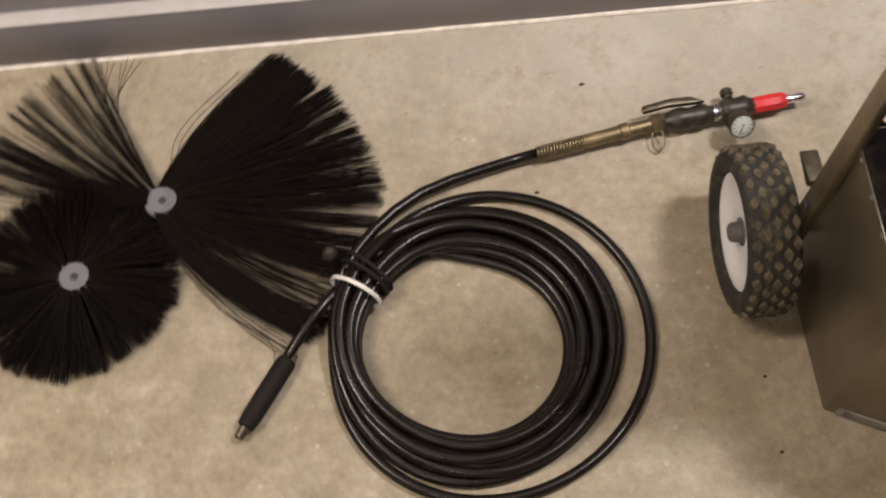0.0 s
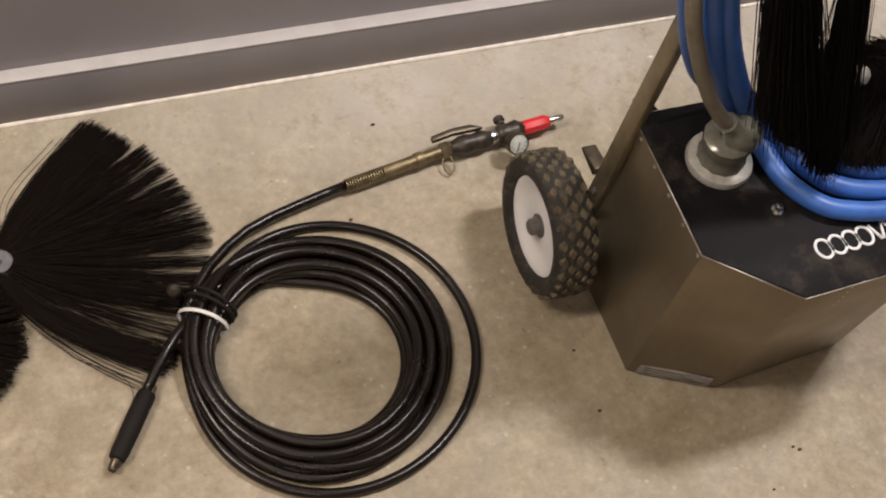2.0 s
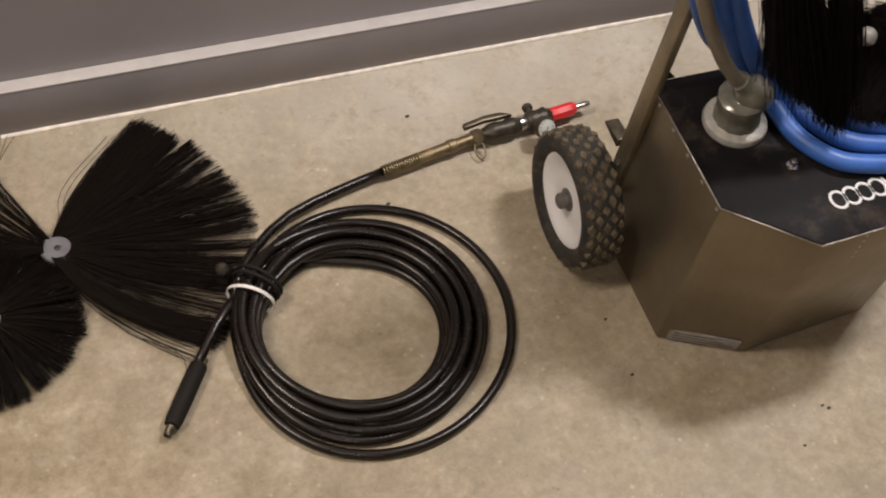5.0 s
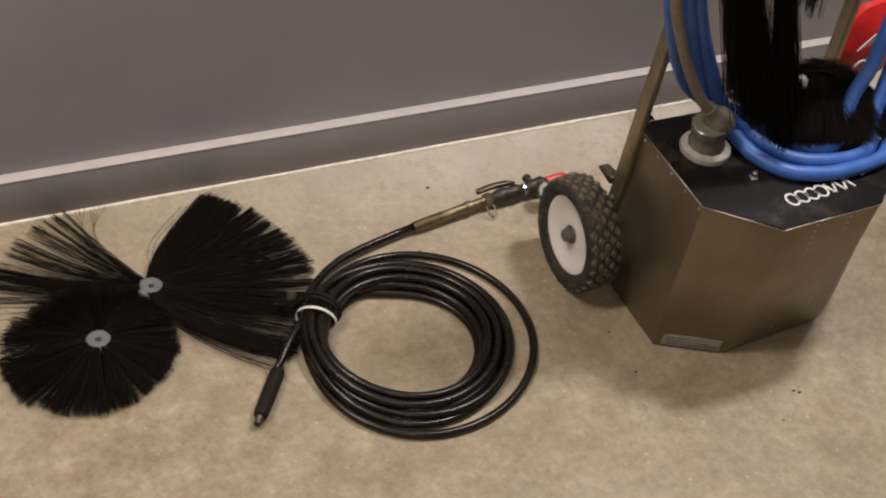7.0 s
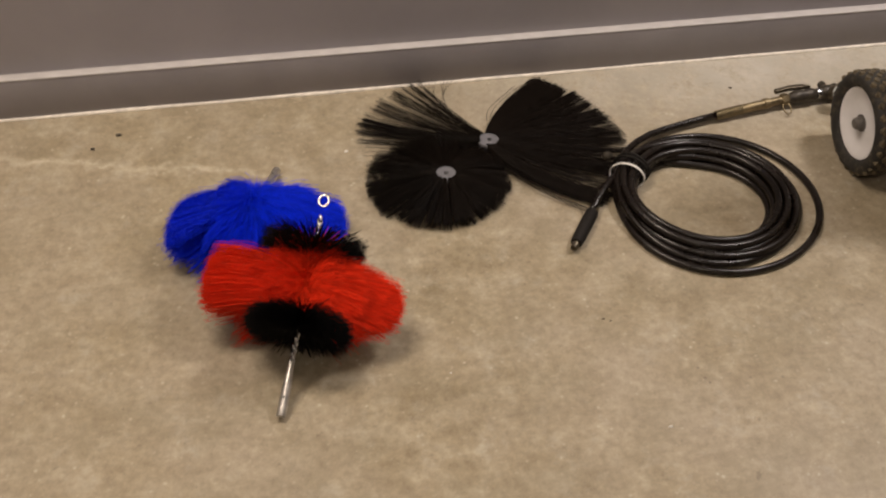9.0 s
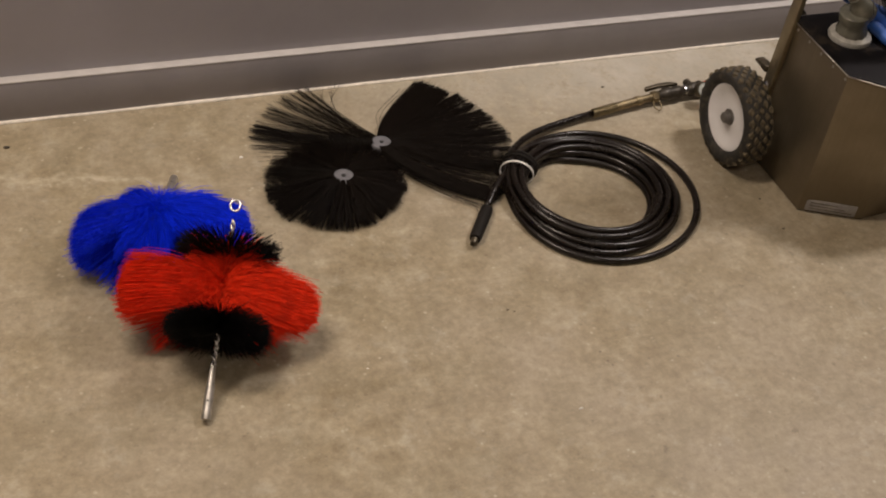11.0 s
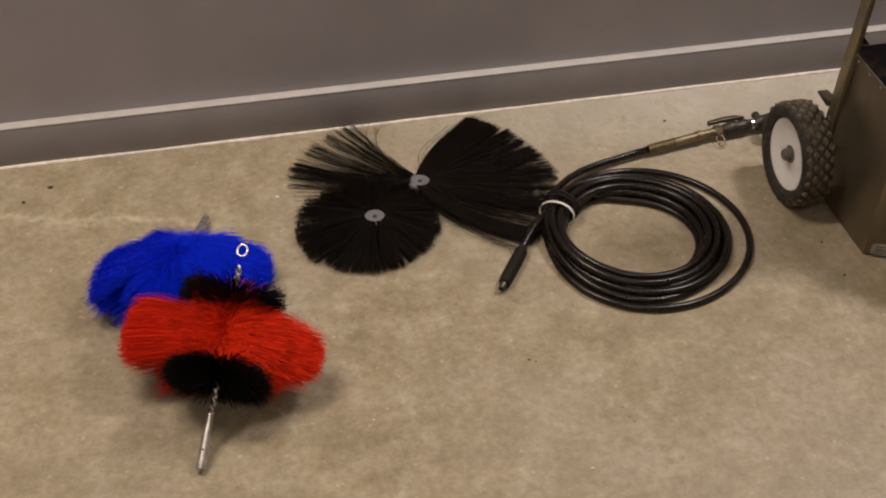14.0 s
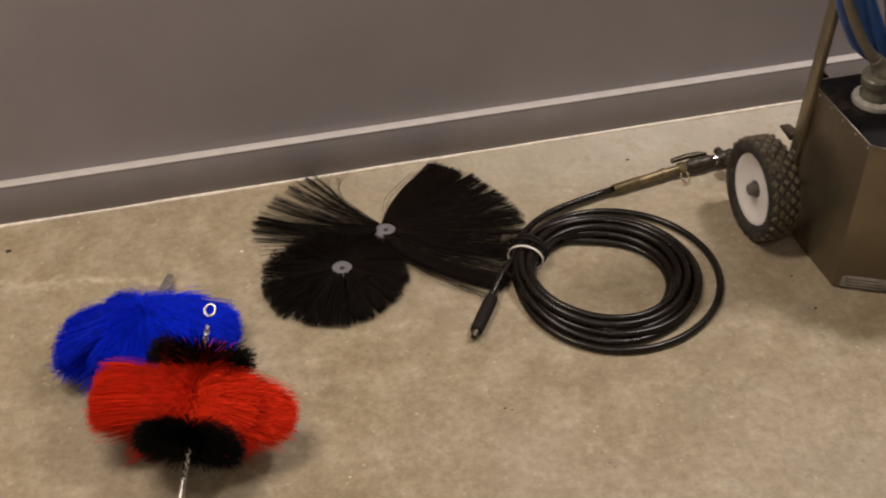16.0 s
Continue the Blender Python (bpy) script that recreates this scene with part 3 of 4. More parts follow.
gc = Vector((0.741, -0.204, 0.036))
gauge = turned("gauge", gc, gc + gd * 0.02, [(0, 0.012), (0.003, 0.0165), (0.016, 0.0172), (0.019, 0.0165), (0.0195, 0.0148), (0.0180, 0.0145)], GUNMETAL, hose, "small round pressure gauge", 28)
turned("dial", gc + gd * 0.0165, gc + gd * 0.019, [(0, 0.0146), (0.0018, 0.0146), (0.0019, 0.0144)], DIAL, gauge, "pale dial face", 28)
gu = gd.orthogonal().normalized()
gw = gd.cross(gu)
ticks = []
for k in range(10):
    t = radians(-130 + k * 29)
    o = gc + gd * 0.0186 + (gu * math.cos(t) + gw * math.sin(t)) * 0.0098
    e = gc + gd * 0.0186 + (gu * math.cos(t) + gw * math.sin(t)) * 0.0125
    ticks.append(sweep([o, e], 0.0005, 4))
ticks.append(sweep([gc + gd * 0.0189 - gu * 0.003, gc + gd * 0.0189 + gu * 0.010 + gw * 0.004], 0.0006, 4))
part("dial_marks", joined(*ticks), INK, gauge, "black marks and needle")
h0 = r0 + sd * 0.036
turned("red_grip", h0, h0 + sd * 0.052, [(0, 0.0090), (0.003, 0.0110), (0.042, 0.0112), (0.049, 0.0100), (0.052, 0.0080)], REDP, hose, "bright red plastic coupler sleeve", 8)
n0 = h0 + sd * 0.051
turned("nipple", n0, n0 + sd * 0.03, [(0, 0.006), (0.008, 0.006), (0.009, 0.0045), (0.013, 0.0045), (0.015, 0.0058), (0.024, 0.0052), (0.026, 0.004)], CHROME, hose, "bright steel quick-connect nipple", 14)


# ---- wheeled machine ----
TOPZ = 0.335
machine = thing("cleaning_machine", (0.96, -0.5, 0), "dull stainless wheeled cleaning machine with black top", "machine")
low = [(0.772, -0.395), (0.776, -0.582), (0.889, -0.637), (1.088, -0.622), (1.165, -0.575), (1.160, -0.395)]
high = [(0.768, -0.393), (0.768, -0.594), (0.863, -0.675), (1.052, -0.667), (1.150, -0.590), (1.155, -0.393)]
FACES = ["side_panel", "chamfer_panel", "front_panel", "chamfer_panel", "side_panel", "back_panel"]
core_l = [(0.965 + (x - 0.965) * 0.985, -0.51 + (y + 0.51) * 0.985, 0.006) for x, y in low]
core_h = [(0.965 + (x - 0.965) * 0.985, -0.51 + (y + 0.51) * 0.985, TOPZ - 0.005) for x, y in high]
part("body", prism_bm(core_l, core_h), STEEL, machine, smooth=False)
for i, name in enumerate(FACES):
    j = (i + 1) % 6
    (ax, ay), (bx, by), (cx2, cy2), (dx, dy) = low[i], low[j], high[j], high[i]
    n = Vector((by - ay, -(bx - ax), 0)).normalized()
    if n.dot(Vector((ax - 0.965, ay + 0.51, 0))) < 0:
        n = -n
    o = [Vector((ax, ay, 0.004)), Vector((bx, by, 0.004)), Vector((cx2, cy2, TOPZ - 0.003)), Vector((dx, dy, TOPZ - 0.003))]
    inner = [p - n * 0.0035 for p in o]
    part(name, prism_bm(inner, o, 0.0012), STEEL, machine)
rim = [(0.965 + (x - 0.965) * 1.006, -0.51 + (y + 0.51) * 1.006) for x, y in high]
part("top_plate", prism_bm([(x, y, TOPZ - 0.0025) for x, y in rim], [(x, y, TOPZ + 0.0015) for x, y in rim], 0.0008), TOPBLACK, machine, "scuffed black top plate")
for i in range(1, 5):
    a, b = rim[i - 1], rim[i]
    part("edge_strip", sweep([(a[0], a[1], TOPZ - 0.0015), (b[0], b[1], TOPZ - 0.0015)], 0.0012, 8), ALU, machine, "thin bright worn edge")
# screws on the side edge
for k in range(5):
    y = -0.42 - 0.042 * k
    turned("screw", (0.7685, y, TOPZ - 0.012), (0.76, y, TOPZ - 0.012), [(0, 0.003), (0.0012, 0.0028), (0.002, 0.0015)], ALU, machine, "", 10)
# maker's mark as plain white shapes on the top
mark0, mark1 = Vector((0.903, -0.636, TOPZ + 0.002)), Vector((1.037, -0.625, TOPZ + 0.002))
md = (mark1 - mark0).normalized()
mu = Vector((-md.y, md.x, 0))
for k in range(4):
    c = mark0 + md * (0.012 + 0.0195 * k) + mu * 0.013
    part("mark", band([c + md * 0.0085 * math.cos(t) + mu * 0.0105 * math.sin(t) for t in np.linspace(0, 2 * math.pi, 24, endpoint=False)], 0.0004, 0.0036, (0, 0, 1)), WHITEP, machine, "plain white printed shape")
for k in range(5):
    c = mark0 + md * (0.086 + 0.0105 * k) + mu * 0.013
    lean = md * (0.004 if k % 2 else -0.004)
    part("mark", sweep([c - mu * 0.011 - lean, c + mu * 0.011 + lean], 0.0019, 6), WHITEP, machine, "plain white printed shape")
part("mark", sweep([mark0 + md * 0.160 + mu * 0.02, mark0 + md * 0.176 + mu * 0.025], 0.0012, 6), WHITEP, machine, "plain white printed shape")
# label plate low on the chamfer
la, lb = Vector((*low[1], 0)), Vector((*low[2], 0))
ha, hb = Vector((*high[1], TOPZ)), Vector((*high[2], TOPZ))
n = (lb - la).cross(ha - la).normalized()
if n.y > 0:
    n = -n


def on_chamfer(s, h):
    return (la + (lb - la) * s) * (1 - h) + (ha + (hb - ha) * s) * h


quad = [on_chamfer(0.10, 0.022), on_chamfer(0.90, 0.022), on_chamfer(0.90, 0.108), on_chamfer(0.10, 0.108)]
plate = part("label_plate", prism_bm([q + n * 0.0005 for q in quad], [q + n * 0.0022 for q in quad], 0.0005), LABELM, machine, "scuffed grey label plate")
for k in range(3):
    a, b = on_chamfer(0.16, 0.042 + 0.022 * k) + n * 0.0023, on_chamfer(0.84 - 0.12 * k, 0.042 + 0.022 * k) + n * 0.0023
    part("print_line", sweep([a, b], 0.0009, 5), GUNMETAL, plate)


# two rows of small pale dots down the front sheet
fl, fr = Vector((*low[2], 0.004)), Vector((*low[3], 0.004))
gl, gr = Vector((*high[2], TOPZ)), Vector((*high[3], TOPZ))
fn = (fr - fl).cross(gl - fl).normalized()
if fn.y > 0:
    fn = -fn
for top, foot in ((0.36, 0.46), (0.70, 0.80)):
    dots = []
    for k in range(20):
        h = 0.10 + 0.86 * k / 19
        q = (fl + (fr - fl) * foot) * (1 - h) + (gl + (gr - gl) * top) * h
        dots.append(lathe(q - fn * 0.001, q + fn * 0.001, [(0, 0.0023), (0.0020, 0.0019)], 8))
    part("dot_row", joined(*dots), PALEFL, machine, "row of tiny pale dots")


TW = 0.060


def wheel(side, x, y, z):
    """A small wheel whose outer face looks along side."""
    prof = [(0.010, 0.0695), (0.0025, 0.0750), (-0.0005, 0.083), (0.001, 0.0925), (0.008, 0.0985), (0.030, 0.0997), (0.052, 0.0985), (0.059, 0.0925), (0.060, 0.083), (0.052, 0.067), (0.030, 0.062)]
    rings, sides = len(prof), 56
    vs = [(x + side * (TW - q), y + r * math.cos(2 * math.pi * k / sides), z + r * math.sin(2 * math.pi * k / sides)) for q, r in prof for k in range(sides)]
    fs = [(i * sides + k, i * sides + (k + 1) % sides, ((i + 1) % rings) * sides + (k + 1) % sides, ((i + 1) % rings) * sides + k) for i in range(rings) for k in range(sides)]
    w = part("wheel", (vs, fs), TYRE, machine, "chunky dusty black tyre on a white rim")
    w.data.set_sharp_from_angle(angle=radians(50))
    lugs = []
    for row in range(5):
        off = 0.0085 + row * 0.0108
        for k in range(26):
            t = 2 * math.pi * (k + 0.5 * (row % 2)) / 26
            rr = 0.0994 if row in (1, 2, 3) else 0.0982
            da, dw = 0.098 + 0.010 * math.sin(5.3 * k + row), 0.0043
            vs = []
            for r2, sc in ((rr - 0.004, 1.08), (rr + 0.0026 + 0.0006 * math.sin(3.7 * k + 2 * row), 0.74)):
                for u, v in ((-1, 0), (-0.25, -0.8), (0.25, -0.8), (1, 0), (0.25, 0.8), (-0.25, 0.8)):
                    tt = t + u * da * sc
                    vs.append((x + side * (TW - off + v * dw * 1.6 * sc), y + r2 * math.cos(tt), z + r2 * math.sin(tt)))
            lugs.append((vs, [(6, 7, 8, 9, 10, 11)] + [(q, (q + 1) % 6, (q + 1) % 6 + 6, q + 6) for q in range(6)]))
    part("tread", joined(*lugs), LUG, w, "worn diamond tread blocks", smooth=False)
    xo = x + side * (TW - 0.0135)
    turned("rim", (xo - side * 0.012, y, z), (xo + side * 0.012, y, z), [(0, 0.0695), (0.012, 0.0706), (0.0165, 0.0700), (0.0168, 0.0670), (0.0135, 0.0605), (0.0080, 0.049), (0.0060, 0.030), (0.0085, 0.021), (0.0090, 0.012)], RIM, w, "white moulded rim", 44)
    turned("hub_cap", (xo - side * 0.006, y, z), (xo + side * 0.02, y, z), [(0, 0.0165), (0.005, 0.0170), (0.006, 0.0125), (0.016, 0.0115), (0.0185, 0.009), (0.019, 0.004)], GREYCAP, w, "grey axle cap", 16)
    return w


WX, WY, WZ = 0.741, -0.388, 0.1026
wheel(-1, WX, WY, WZ)
wheel(1, 1.187, WY, WZ)
turned("axle", (0.70, WY, WZ), (1.22, WY, WZ), [(0, 0.006), (0.52, 0.006)], GUNMETAL, machine, "", 12)
# upright handle bars, cross bar and foot bracket
for x, y in ((0.758, -0.400), (1.150, -0.378)):
    lean = 0.030 if x < 0.9 else -0.030
    foot = [(x - 0.005, y - 0.013), (x + 0.007, y - 0.013), (x + 0.007, y + 0.013), (x - 0.005, y + 0.013)]
    part("handle_post", prism_bm([(u - 0.15 * lean, v, 0.10) for u, v in foot], [(u + lean, v, 0.97) for u, v in foot], 0.002), BARSTEEL, machine, "tarnished flat steel upright")
part("cross_bar", box_bm(0.780, 1.130, -0.412, -0.366, 0.97, 0.984, 0.003), BARSTEEL, machine)
part("foot_bracket", prism_bm([(0.748, -0.388, 0.205), (0.768, -0.388, 0.205), (0.768, -0.345, 0.208), (0.748, -0.345, 0.208)], [(0.748, -0.388, 0.220), (0.768, -0.388, 0.220), (0.768, -0.347, 0.214), (0.748, -0.347, 0.214)], 0.002), GUNMETAL, machine, "dark steel bracket")
turned("bolt", (0.756, -0.40, 0.185), (0.747, -0.40, 0.185), [(0, 0.007), (0.004, 0.007), (0.006, 0.005)], CHROME, machine, "", 6)
part("corner_gusset", prism_bm([(0.772, -0.393, TOPZ + 0.002), (0.80, -0.393, TOPZ + 0.002), (0.772, -0.37, TOPZ + 0.002)], [(0.772, -0.393, TOPZ + 0.03), (0.776, -0.393, TOPZ + 0.03), (0.772, -0.385, TOPZ + 0.03)], 0.001), GUNMETAL, machine)
# inlet flange and its fitting
fx, fy = 0.840, -0.480
turned("inlet_flange", (fx, fy, TOPZ), (fx, fy, TOPZ + 0.02), [(0, 0.040), (0.006, 0.0415), (0.011, 0.040), (0.013, 0.035), (0.014, 0.030)], PALEFL, machine, "pale round inlet flange", 36)
turned("inlet_body", (fx, fy, TOPZ + 0.010), (fx - 0.008, fy - 0.003, TOPZ + 0.06), [(0, 0.030), (0.012, 0.030), (0.018, 0.027), (0.034, 0.026), (0.036, 0.030), (0.050, 0.030), (0.054, 0.024)], CLEARP, machine, "cloudy grey threaded fitting", 12)
e0 = Vector((fx + 0.020, fy - 0.006, TOPZ + 0.048))
e1 = Vector((0.806, -0.486, 0.438))
turned("elbow", e0, e1, [(0, 0.012), (0.004, 0.019), (0.012, 0.0235), (0.024, 0.0240), (0.036, 0.0215), (0.044, 0.0165), (0.052, 0.0135), (0.066, 0.0125)], CLEARP, machine, "cloudy tapered hose tail", 12)
turned("top_stud", (0.882, -0.560, TOPZ), (0.882, -0.560, TOPZ + 0.03), [(0, 0.0075), (0.003, 0.0075), (0.004, 0.0045), (0.011, 0.0045), (0.013, 0.003)], CHROME, machine, "small bright stud", 14)

# ---- hoses hung on the handle ----
bundle = thing("blue_hose", (0.965, -0.50, TOPZ), "long blue hose looped over the handle and resting on top", "hose")
HOSE_R = 0.0122
TURNS = [
    [(0.702, -0.445, 0.80), (0.714, -0.455, 0.70), (0.733, -0.462, 0.62), (0.775, -0.460, 0.522), (0.850, -0.438, 0.405), (0.886, -0.457, 0.362), (0.901, -0.525, 0.349), (0.930, -0.571, 0.349), (0.968, -0.589, 0.349), (1.010, -0.597, 0.349), (1.064, -0.595, 0.349), (1.110, -0.586, 0.350), (1.146, -0.555, 0.355), (1.172, -0.510, 0.382), (1.198, -0.482, 0.45), (1.220, -0.465, 0.55), (1.224, -0.455, 0.68), (1.200, -0.435, 0.85)],
    [(0.722, -0.435, 0.80), (0.736, -0.450, 0.70), (0.757, -0.458, 0.612), (0.800, -0.462, 0.513), (0.869, -0.463, 0.398), (0.912, -0.476, 0.357), (0.936, -0.515, 0.349), (0.962, -0.550, 0.349), (1.012, -0.569, 0.349), (1.070, -0.572, 0.349), (1.108, -0.556, 0.353), (1.132, -0.518, 0.386), (1.158, -0.490, 0.45), (1.178, -0.473, 0.55), (1.182, -0.458, 0.68), (1.160, -0.435, 0.85)],
    [(0.692, -0.425, 0.80), (0.695, -0.440, 0.70), (0.709, -0.447, 0.640), (0.739, -0.445, 0.558), (0.775, -0.434, 0.488), (0.822, -0.415, 0.42), (0.880, -0.414, 0.374), (0.940, -0.436, 0.352), (0.964, -0.484, 0.349), (0.986, -0.524, 0.349), (1.022, -0.542, 0.349), (1.058, -0.533, 0.354), (1.088, -0.500, 0.405), (1.112, -0.490, 0.455), (1.124, -0.480, 0.51), (1.136, -0.465, 0.62), (1.128, -0.435, 0.82)],
]
for k, turn in enumerate(TURNS):
    over = 0.999 + 0.004 * k
    y = -0.424 + 0.026 * k
    ring = turn + [(1.08, y, over - 0.03), (1.00, y, over), (0.90, y, over), (0.80, y, over - 0.03)]
    ring = smooth_line(ring + ring[:1], 6)[:-1]
    ring[:, 2] = np.maximum(ring[:, 2], TOPZ + 0.0015 + HOSE_R)
    part("hose_turn", sweep(ring, HOSE_R, 14, True), BLUEH, bundle)
tube = thing("beige_tube", (0.806, -0.50, 0.43), "stiff beige tube rising from the inlet fitting", "hose")
part("tube", sweep(smooth_line([(0.815, -0.486, 0.430), (0.797, -0.485, 0.448), (0.771, -0.482, 0.487), (0.733, -0.481, 0.557), (0.697, -0.478, 0.645), (0.684, -0.466, 0.74), (0.700, -0.446, 0.86), (0.78, -0.449, 0.955), (0.92, -0.450, 0.990)], 8), 0.0088, 12), BEIGEH, tube)


# ---- black brush heads hung on and lying in the loop ----
def tuft(rng, tops, tips, count, radius=0.0005):
    """Hanging bristles between two lines of places."""
    a, b = np.array(tops, float), np.array(tips, float)
    s = rng.random(count)[:, None]
    p0 = a[0] + (a[1] - a[0]) * s + rng.normal(0, 0.0032, (count, 3))
    s2 = np.clip(s + rng.normal(0, 0.10, (count, 1)), 0, 1)
    p2 = b[0] + (b[1] - b[0]) * s2 + rng.normal(0, 0.007, (count, 3))
    p2[:, 2] += 0.08 * rng.random(count) ** 3
    p1 = (p0 + p2) / 2 + rng.normal(0, 0.004, (count, 3))
    return hairs(bezier(p0, p1, p2), radius)


rng = np.random.default_rng(11)
hung = thing("hanging_brush", (0.86, -0.50, 0.45), "black brush with long bristles hung over the handle", "brush", "brushes on the machine")
for tops, tips, count in (
    ([(0.717, -0.478, 0.80), (0.772, -0.465, 0.80)], [(0.836, -0.503, 0.462), (0.880, -0.530, 0.422)], 1500),
    ([(0.745, -0.478, 0.80), (0.764, -0.465, 0.80)], [(0.872, -0.520, 0.428), (0.902, -0.535, 0.408)], 450),
    ([(0.822, -0.475, 0.80), (0.836, -0.468, 0.80)], [(0.906, -0.540, 0.396), (0.935, -0.552, 0.380)], 800),
    ([(0.725, -0.490, 0.80), (0.745, -0.480, 0.80)], [(0.815, -0.520, 0.456), (0.880, -0.556, 0.400)], 60),
    ([(0.95, -0.42, 0.80), (1.00, -0.40, 0.80)], [(0.990, -0.41, 0.545), (1.045, -0.40, 0.505)], 150),
):
    part("bristle_tuft", tuft(rng, tops, tips, count), BLACKB2, hung)
turned("wire_core", (0.77, -0.47, 0.82), (0.99, -0.43, 0.82), [(0, 0.004), (0.22, 0.004)], ALU, hung, "twisted wire core", 8)
lying = thing("lying_brush", (1.06, -0.45, TOPZ), "black brush lying on the machine top with steel end", "brush", "brushes on the machine")
for name, root, elbow, ends, wide, count in (
    ("bristle_arch", (1.068, -0.412, 0.392), (1.110, -0.445, 0.440), ((1.085, -0.515, 0.378), (1.150, -0.548, 0.362)), 0.013, 3200),
    ("bristles", (1.062, -0.425, 0.382), (1.062, -0.475, 0.408), ((0.970, -0.520, 0.372), (1.110, -0.548, 0.364)), 0.014, 3200),
    ("bristle_fringe", (1.040, -0.425, 0.366), (1.000, -0.465, 0.392), ((0.945, -0.495, 0.372), (1.005, -0.530, 0.368)), 0.013, 1600),
    ("back_bristles", (1.035, -0.405, 0.385), (1.015, -0.400, 0.450), ((0.965, -0.430, 0.420), (0.985, -0.455, 0.372)), 0.010, 800),
):
    f = rng.random((count, 1))
    p0 = np.array(root) + rng.normal(0, 0.009, (count, 3))
    p1 = np.array(elbow) + rng.normal(0, wide, (count, 3))
    p2 = np.array(ends[0]) + (np.array(ends[1]) - np.array(ends[0])) * f + rng.normal(0, wide * 0.8, (count, 3)) * np.array((1.2, 1.0, 0.5))
    p2[:, 2] = np.maximum(p2[:, 2], TOPZ + 0.028)
    part(name, hairs(bezier(p0, p1, p2, 8), 0.0005), BROWNB, lying)
turned("steel_end", (1.020, -0.440, 0.402), (1.028, -0.448, 0.420), [(0, 0.005), (0.002, 0.009), (0.008, 0.0125), (0.014, 0.0125), (0.020, 0.008), (0.022, 0.003)], PALEFL, lying, "dull steel ball end", 18)
turned("steel_pin", (1.020, -0.442, 0.402), (0.990, -0.452, 0.394), [(0, 0.005), (0.018, 0.005), (0.020, 0.008), (0.030, 0.008), (0.033, 0.005)], CHROME, lying, "bright short pin", 12)

# ---- red pouch beside the right upright ----
pouch = thing("red_pouch", (1.27, -0.36, 0.30), "glossy red pouch with white printed shapes hung beside the upright", "pouch")
bm = bmesh.new()
bmesh.ops.create_grid(bm, x_segments=10, y_segments=12, size=0.5)
for v in bm.verts:
    u, w = v.co.x, v.co.y
    pinch = 1 - 0.25 * (2 * w) ** 4
    v.co = Vector((1.236 + 0.145 * u * pinch + 0.02 * w, -0.365 + 0.02 * w, 0.402 + 0.140 * w * (1 - 0.2 * (2 * u) ** 4)))
    v.co.y -= 0.022 * (1 - (2 * u) ** 2) * (1 - (2 * w) ** 2) + 0.004 * noise.noise(v.co * 40)
ext = bmesh.ops.extrude_face_region(bm, geom=bm.faces[:])
bmesh.ops.translate(bm, vec=(0, 0.012, 0), verts=[g for g in ext["geom"] if isinstance(g, bmesh.types.BMVert)])
bmesh.ops.recalc_face_normals(bm, faces=bm.faces)
part("pouch_body", bm, POUCH, pouch)
part("printed_ring", band([Vector((1.196 + 0.014 * math.cos(t), -0.398, 0.371 + 0.017 * math.sin(t))) for t in np.linspace(0, 2 * math.pi, 24, endpoint=False)], 0.0012, 0.0035, (0, 1, 0)), WHITEP, pouch, "pale printed ring")
part("printed_shape", prism_bm([(1.171, -0.3980, 0.415), (1.231, -0.3980, 0.440), (1.218, -0.3980, 0.458), (1.196, -0.3980, 0.442)], [(1.171, -0.4005, 0.415), (1.231, -0.4005, 0.440), (1.218, -0.4005, 0.458), (1.196, -0.4005, 0.442)]), WHITEP, pouch, "plain white printed shape")


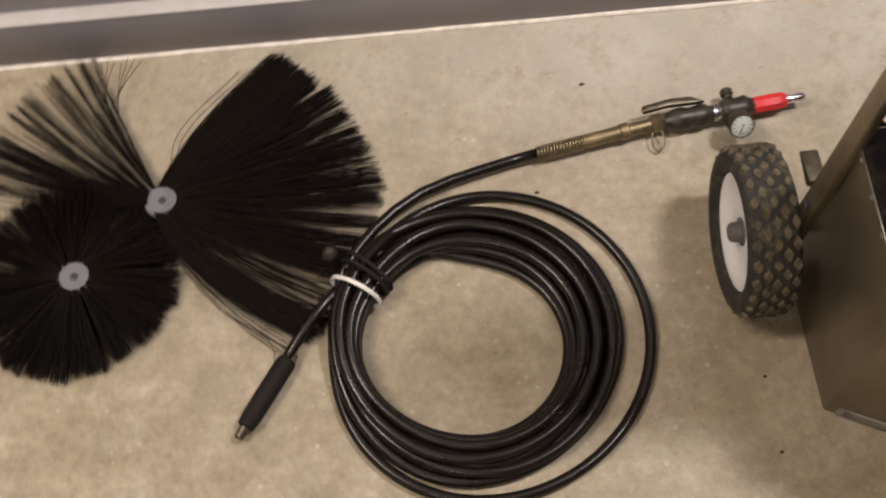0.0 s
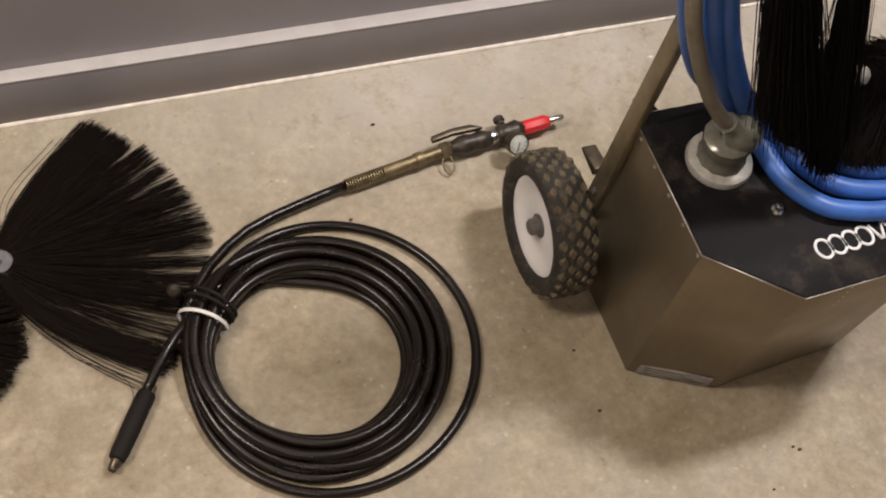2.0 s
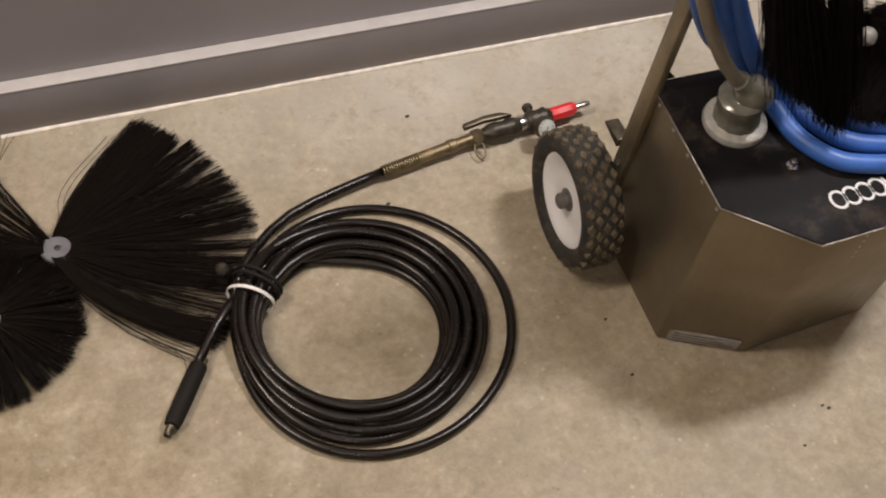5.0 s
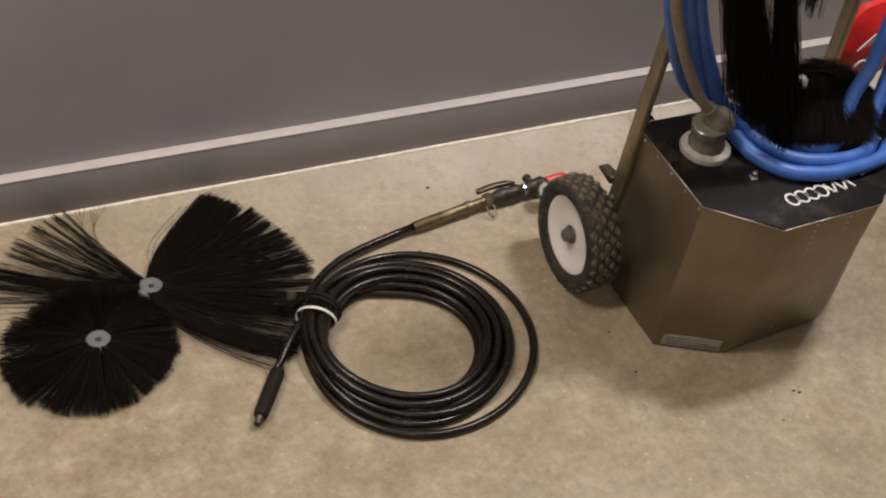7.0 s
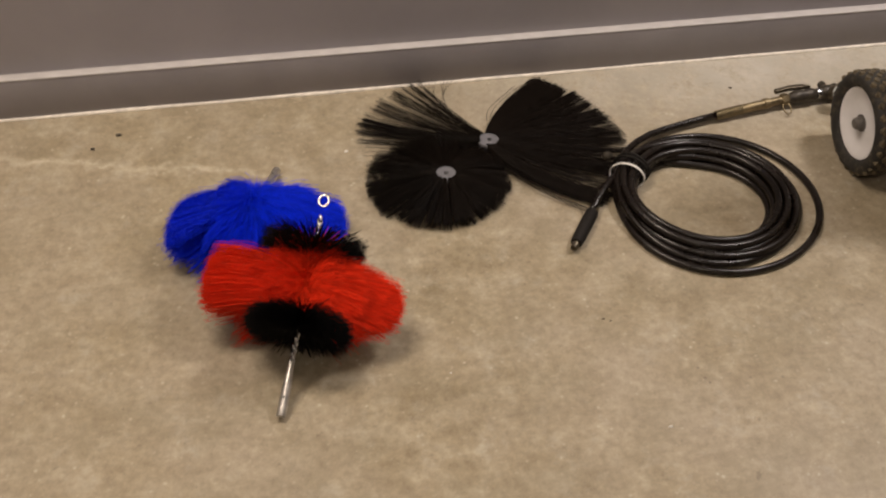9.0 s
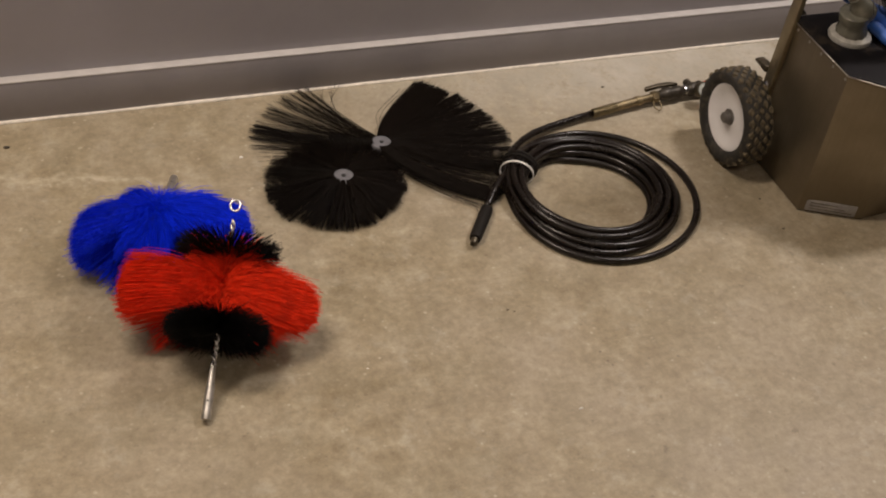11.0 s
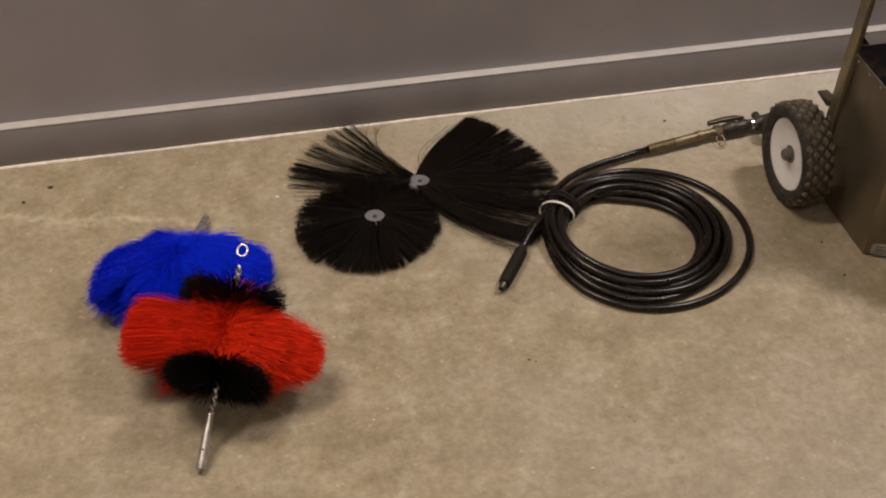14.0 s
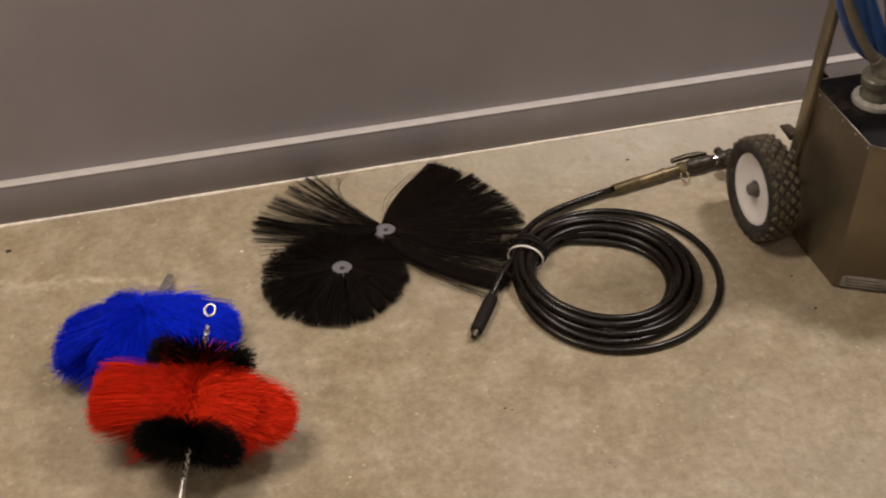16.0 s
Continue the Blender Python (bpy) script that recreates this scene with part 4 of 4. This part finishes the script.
# ---- twisted-wire brushes with coloured bristles ----
def bow_brush(name, tip, ring, centre, label, mat, lobes, blacks, seed, group):
    """A twisted-wire brush: tube handle at tip, eye at ring, two lobes of coloured bristles and short black ones."""
    rng = np.random.default_rng(seed)
    tip, ring = Vector(tip), Vector(ring)
    d = (ring - tip).normalized()
    full = (ring - tip).length
    h = d.cross(Vector((0, 0, 1))).normalized()
    up = h.cross(d)
    th = thing(name, (tip.x, tip.y, 0), label, "brush", group)
    tube_len = 0.088
    turned("handle_tube", tip, tip + d * tube_len, [(0, 0.0062), (0.001, 0.0078), (0.050, 0.0074), (0.064, 0.0058), (tube_len, 0.0046)], ALU, th, "scratched galvanised tube", 16)
    turned("rivet_hole", tip + d * 0.030 + up * 0.0068, tip + d * 0.030 + up * 0.0082, [(0, 0.0018), (0.0010, 0.0018)], INK, th, "", 10)
    wires = []
    for ph in (0, math.pi):
        pts = [tip + d * (tube_len - 0.01 + q) + (h * math.cos(q * 230 + ph) + up * math.sin(q * 230 + ph)) * 0.0027 for q in np.arange(0, full - tube_len - 0.006, 0.0022)]
        wires.append(sweep(pts, 0.0023, 6))
    part("twisted_wire", joined(*wires), CHROME, th, "bright twisted wire stem")
    part("wire_eye", sweep([ring + d * (0.009 + 0.0098 * math.sin(t)) + h * 0.0082 * math.cos(t) for t in np.linspace(0, 2 * math.pi, 28, endpoint=False)], 0.0021, 8, True), CHROME, th, "bright wire eye")
    dn, hn, un = np.array(d), np.array(h), np.array(up)
    c = np.array(tip + d * full * centre)
    hair = []
    for a0, a1, left, right, cap, count, lean0, lean1, sag, curve in lobes:
        a = np.radians(rng.uniform(a0, a1, count))
        ax = rng.uniform(-1, 1, count)
        mix = rng.normal(0, 0.012, count)
        length = np.where(np.cos(a) < 0, left, right)
        off = (np.degrees(a) - (a0 + a1) / 2) / (abs(a1 - a0) / 2)
        ln = length * (1 + rng.normal(0, 0.03, count) - 0.12 * rng.random(count) ** 4) * (1 - curve * np.abs(off) ** 2.5) * (1 - curve * np.abs(ax) ** 3)
        lean = np.where(ax < 0, -ax * lean0, ax * lean1) * np.sign(ax)
        rise = cap * np.tanh(ln * np.sin(a) / cap)
        rise = np.where(np.sin(a) > 0, rise + rng.normal(0, 0.005, count), 0.7 * ln * np.sin(a))
        flat = ln * np.cos(a) * (1 - 0.10 * np.abs(np.sin(a)))
        radial = flat[:, None] * hn + rise[:, None] * un
        p0 = c + dn * (ax * 0.024)[:, None]
        p1 = p0 + radial * 0.5 + un * (0.35 * rise)[:, None] + dn * (lean * 0.35 + mix)[:, None] + np.array((0, 0, 0.012))
        p2 = p0 + radial + dn * (lean + mix)[:, None] - np.array((0, 0, 1.0)) * (sag * (0.6 + 0.4 * rng.random(count)))[:, None]
        q = bezier(p0, p1, p2, 8)
        q[:, :, 2] = np.maximum(q[:, :, 2], 0.0015 + 0.012 * rng.random(count)[:, None])
        hair.append(q)
    part("coloured_bristles", hairs(np.concatenate(hair), 0.00042, 0.75), mat, th)
    for pos, length, count, lean, thick, a0, a1 in blacks:
        a = np.radians(rng.uniform(a0, a1, count))
        radial = np.cos(a)[:, None] * hn + np.sin(a)[:, None] * un
        ax = rng.uniform(-1, 1, count)
        p0 = np.array(tip + d * full * pos) + dn * (ax * thick)[:, None]
        ln = (length * np.sqrt(1 - 0.5 * ax**2) * (1 + rng.normal(0, 0.04, count)))[:, None]
        lt = (lean + 0.6 * thick * ax + rng.normal(0, 0.007, count))[:, None]
        p2 = p0 + radial * ln + dn * lt
        p1 = p0 + radial * ln * 0.55 + dn * lt * 0.3
        q = bezier(p0, p1, p2, 6)
        q[:, :, 2] = np.maximum(q[:, :, 2], 0.0015 + 0.008 * rng.random(count)[:, None])
        part("black_bristles", hairs(q, 0.0005, 0.8), BLACKB2, th, "short stiff black bristles")
    return th


bow_brush("red_wire_brush", (-0.464, -0.846, 0.010), (-0.357, -0.561, 0.183), 0.60, "red and black bristle brush on a twisted wire stem", REDB, [
    (166, 206, 0.168, 0.155, 0.016, 6200, 0.012, 0.010, 0.014, 0.05),
    (-38, 0, 0.172, 0.164, 0.014, 6000, 0.018, 0.014, 0.012, 0.42),
    (5, 30, 0.12, 0.11, 0.020, 1200, 0.020, 0.018, 0.004, 0.3),
    (20, 160, 0.084, 0.080, 0.034, 3000, 0.014, 0.046, 0.0, 0.12),
    (198, 245, 0.150, 0.15, 0.03, 900, 0.050, 0.02, 0.03, 0.1),
    (-60, -29, 0.150, 0.13, 0.03, 450, 0.04, 0.02, 0.02, 0.1),
], [(0.440, 0.085, 4600, -0.010, 0.014, 0, 360), (0.77, 0.084, 2000, 0.010, 0.011, 0, 360)], 21, "wire brushes")
bow_brush("blue_wire_brush", (-0.409, -0.252, 0.014), (-0.520, -0.590, 0.105), 0.50, "blue bristle brush on a wire stem resting behind the red one", BLUEB, [
    (150, 204, 0.160, 0.125, 0.028, 6200, 0.03, 0.075, 0.026, 0.10),
    (-24, 18, 0.158, 0.146, 0.018, 5600, 0.03, 0.085, 0.034, 0.16),
    (24, 158, 0.130, 0.092, 0.040, 6200, 0.02, 0.085, 0.008, 0.05),
    (205, 335, 0.140, 0.12, 0.03, 3200, 0.02, 0.11, 0.02, 0.1),
    (45, 135, 0.085, 0.085, 0.034, 3200, 0.015, 0.16, 0.010, 0.1),
], [], 23, "wire brushes")

# ---- crumbs and chips on the floor ----
for x, y, size, mat, label in ((0.558, -0.108, 0.004, CHIPD, "dark crumb"), (-0.70, -0.082, 0.006, CHIPD, "dark crumb"), (-0.749, -0.119, 0.005, CHIPD, "dark crumb"), (0.719, -0.627, 0.003, CHIPD, "dark crumb"), (0.478, -0.262, 0.0035, CHIPD, "dark crumb"), (-0.269, -0.199, 0.0045, CHIPW, "pale chip"), (0.960, -0.745, 0.003, CHIPD, "dark crumb"), (0.967, -0.751, 0.0035, CHIPD, "dark crumb"), (0.906, -0.793, 0.0025, CHIPD, "dark crumb"), (0.718, -0.534, 0.003, CHIPD, "dark crumb"), (1.038, -0.073, 0.005, CHIPW, "pale chip"), (0.134, -0.96, 0.004, CHIPW, "pale chip"), (-0.184, -0.793, 0.0022, CHIPW, "pale chip"), (0.20, -0.155, 0.003, CHIPW, "pale chip"), (0.097, -0.716, 0.0025, CHIPD, "dark crumb"), (0.108, -0.722, 0.002, CHIPD, "dark crumb")):
    bm = bmesh.new()
    bmesh.ops.create_icosphere(bm, subdivisions=2, radius=size * 0.75)
    for v in bm.verts:
        v.co = Vector((v.co.x * 1.3, v.co.y * 0.8, v.co.z * 0.55)) * (1 + 0.35 * noise.noise(v.co * 300 + Vector((x * 50, y, 0))))
    bmesh.ops.translate(bm, vec=(x, y, size * 0.28), verts=bm.verts)
    tagged(part("floor_crumb", bm, mat), label + " lying on the concrete floor", "debris", "crumbs on the floor")
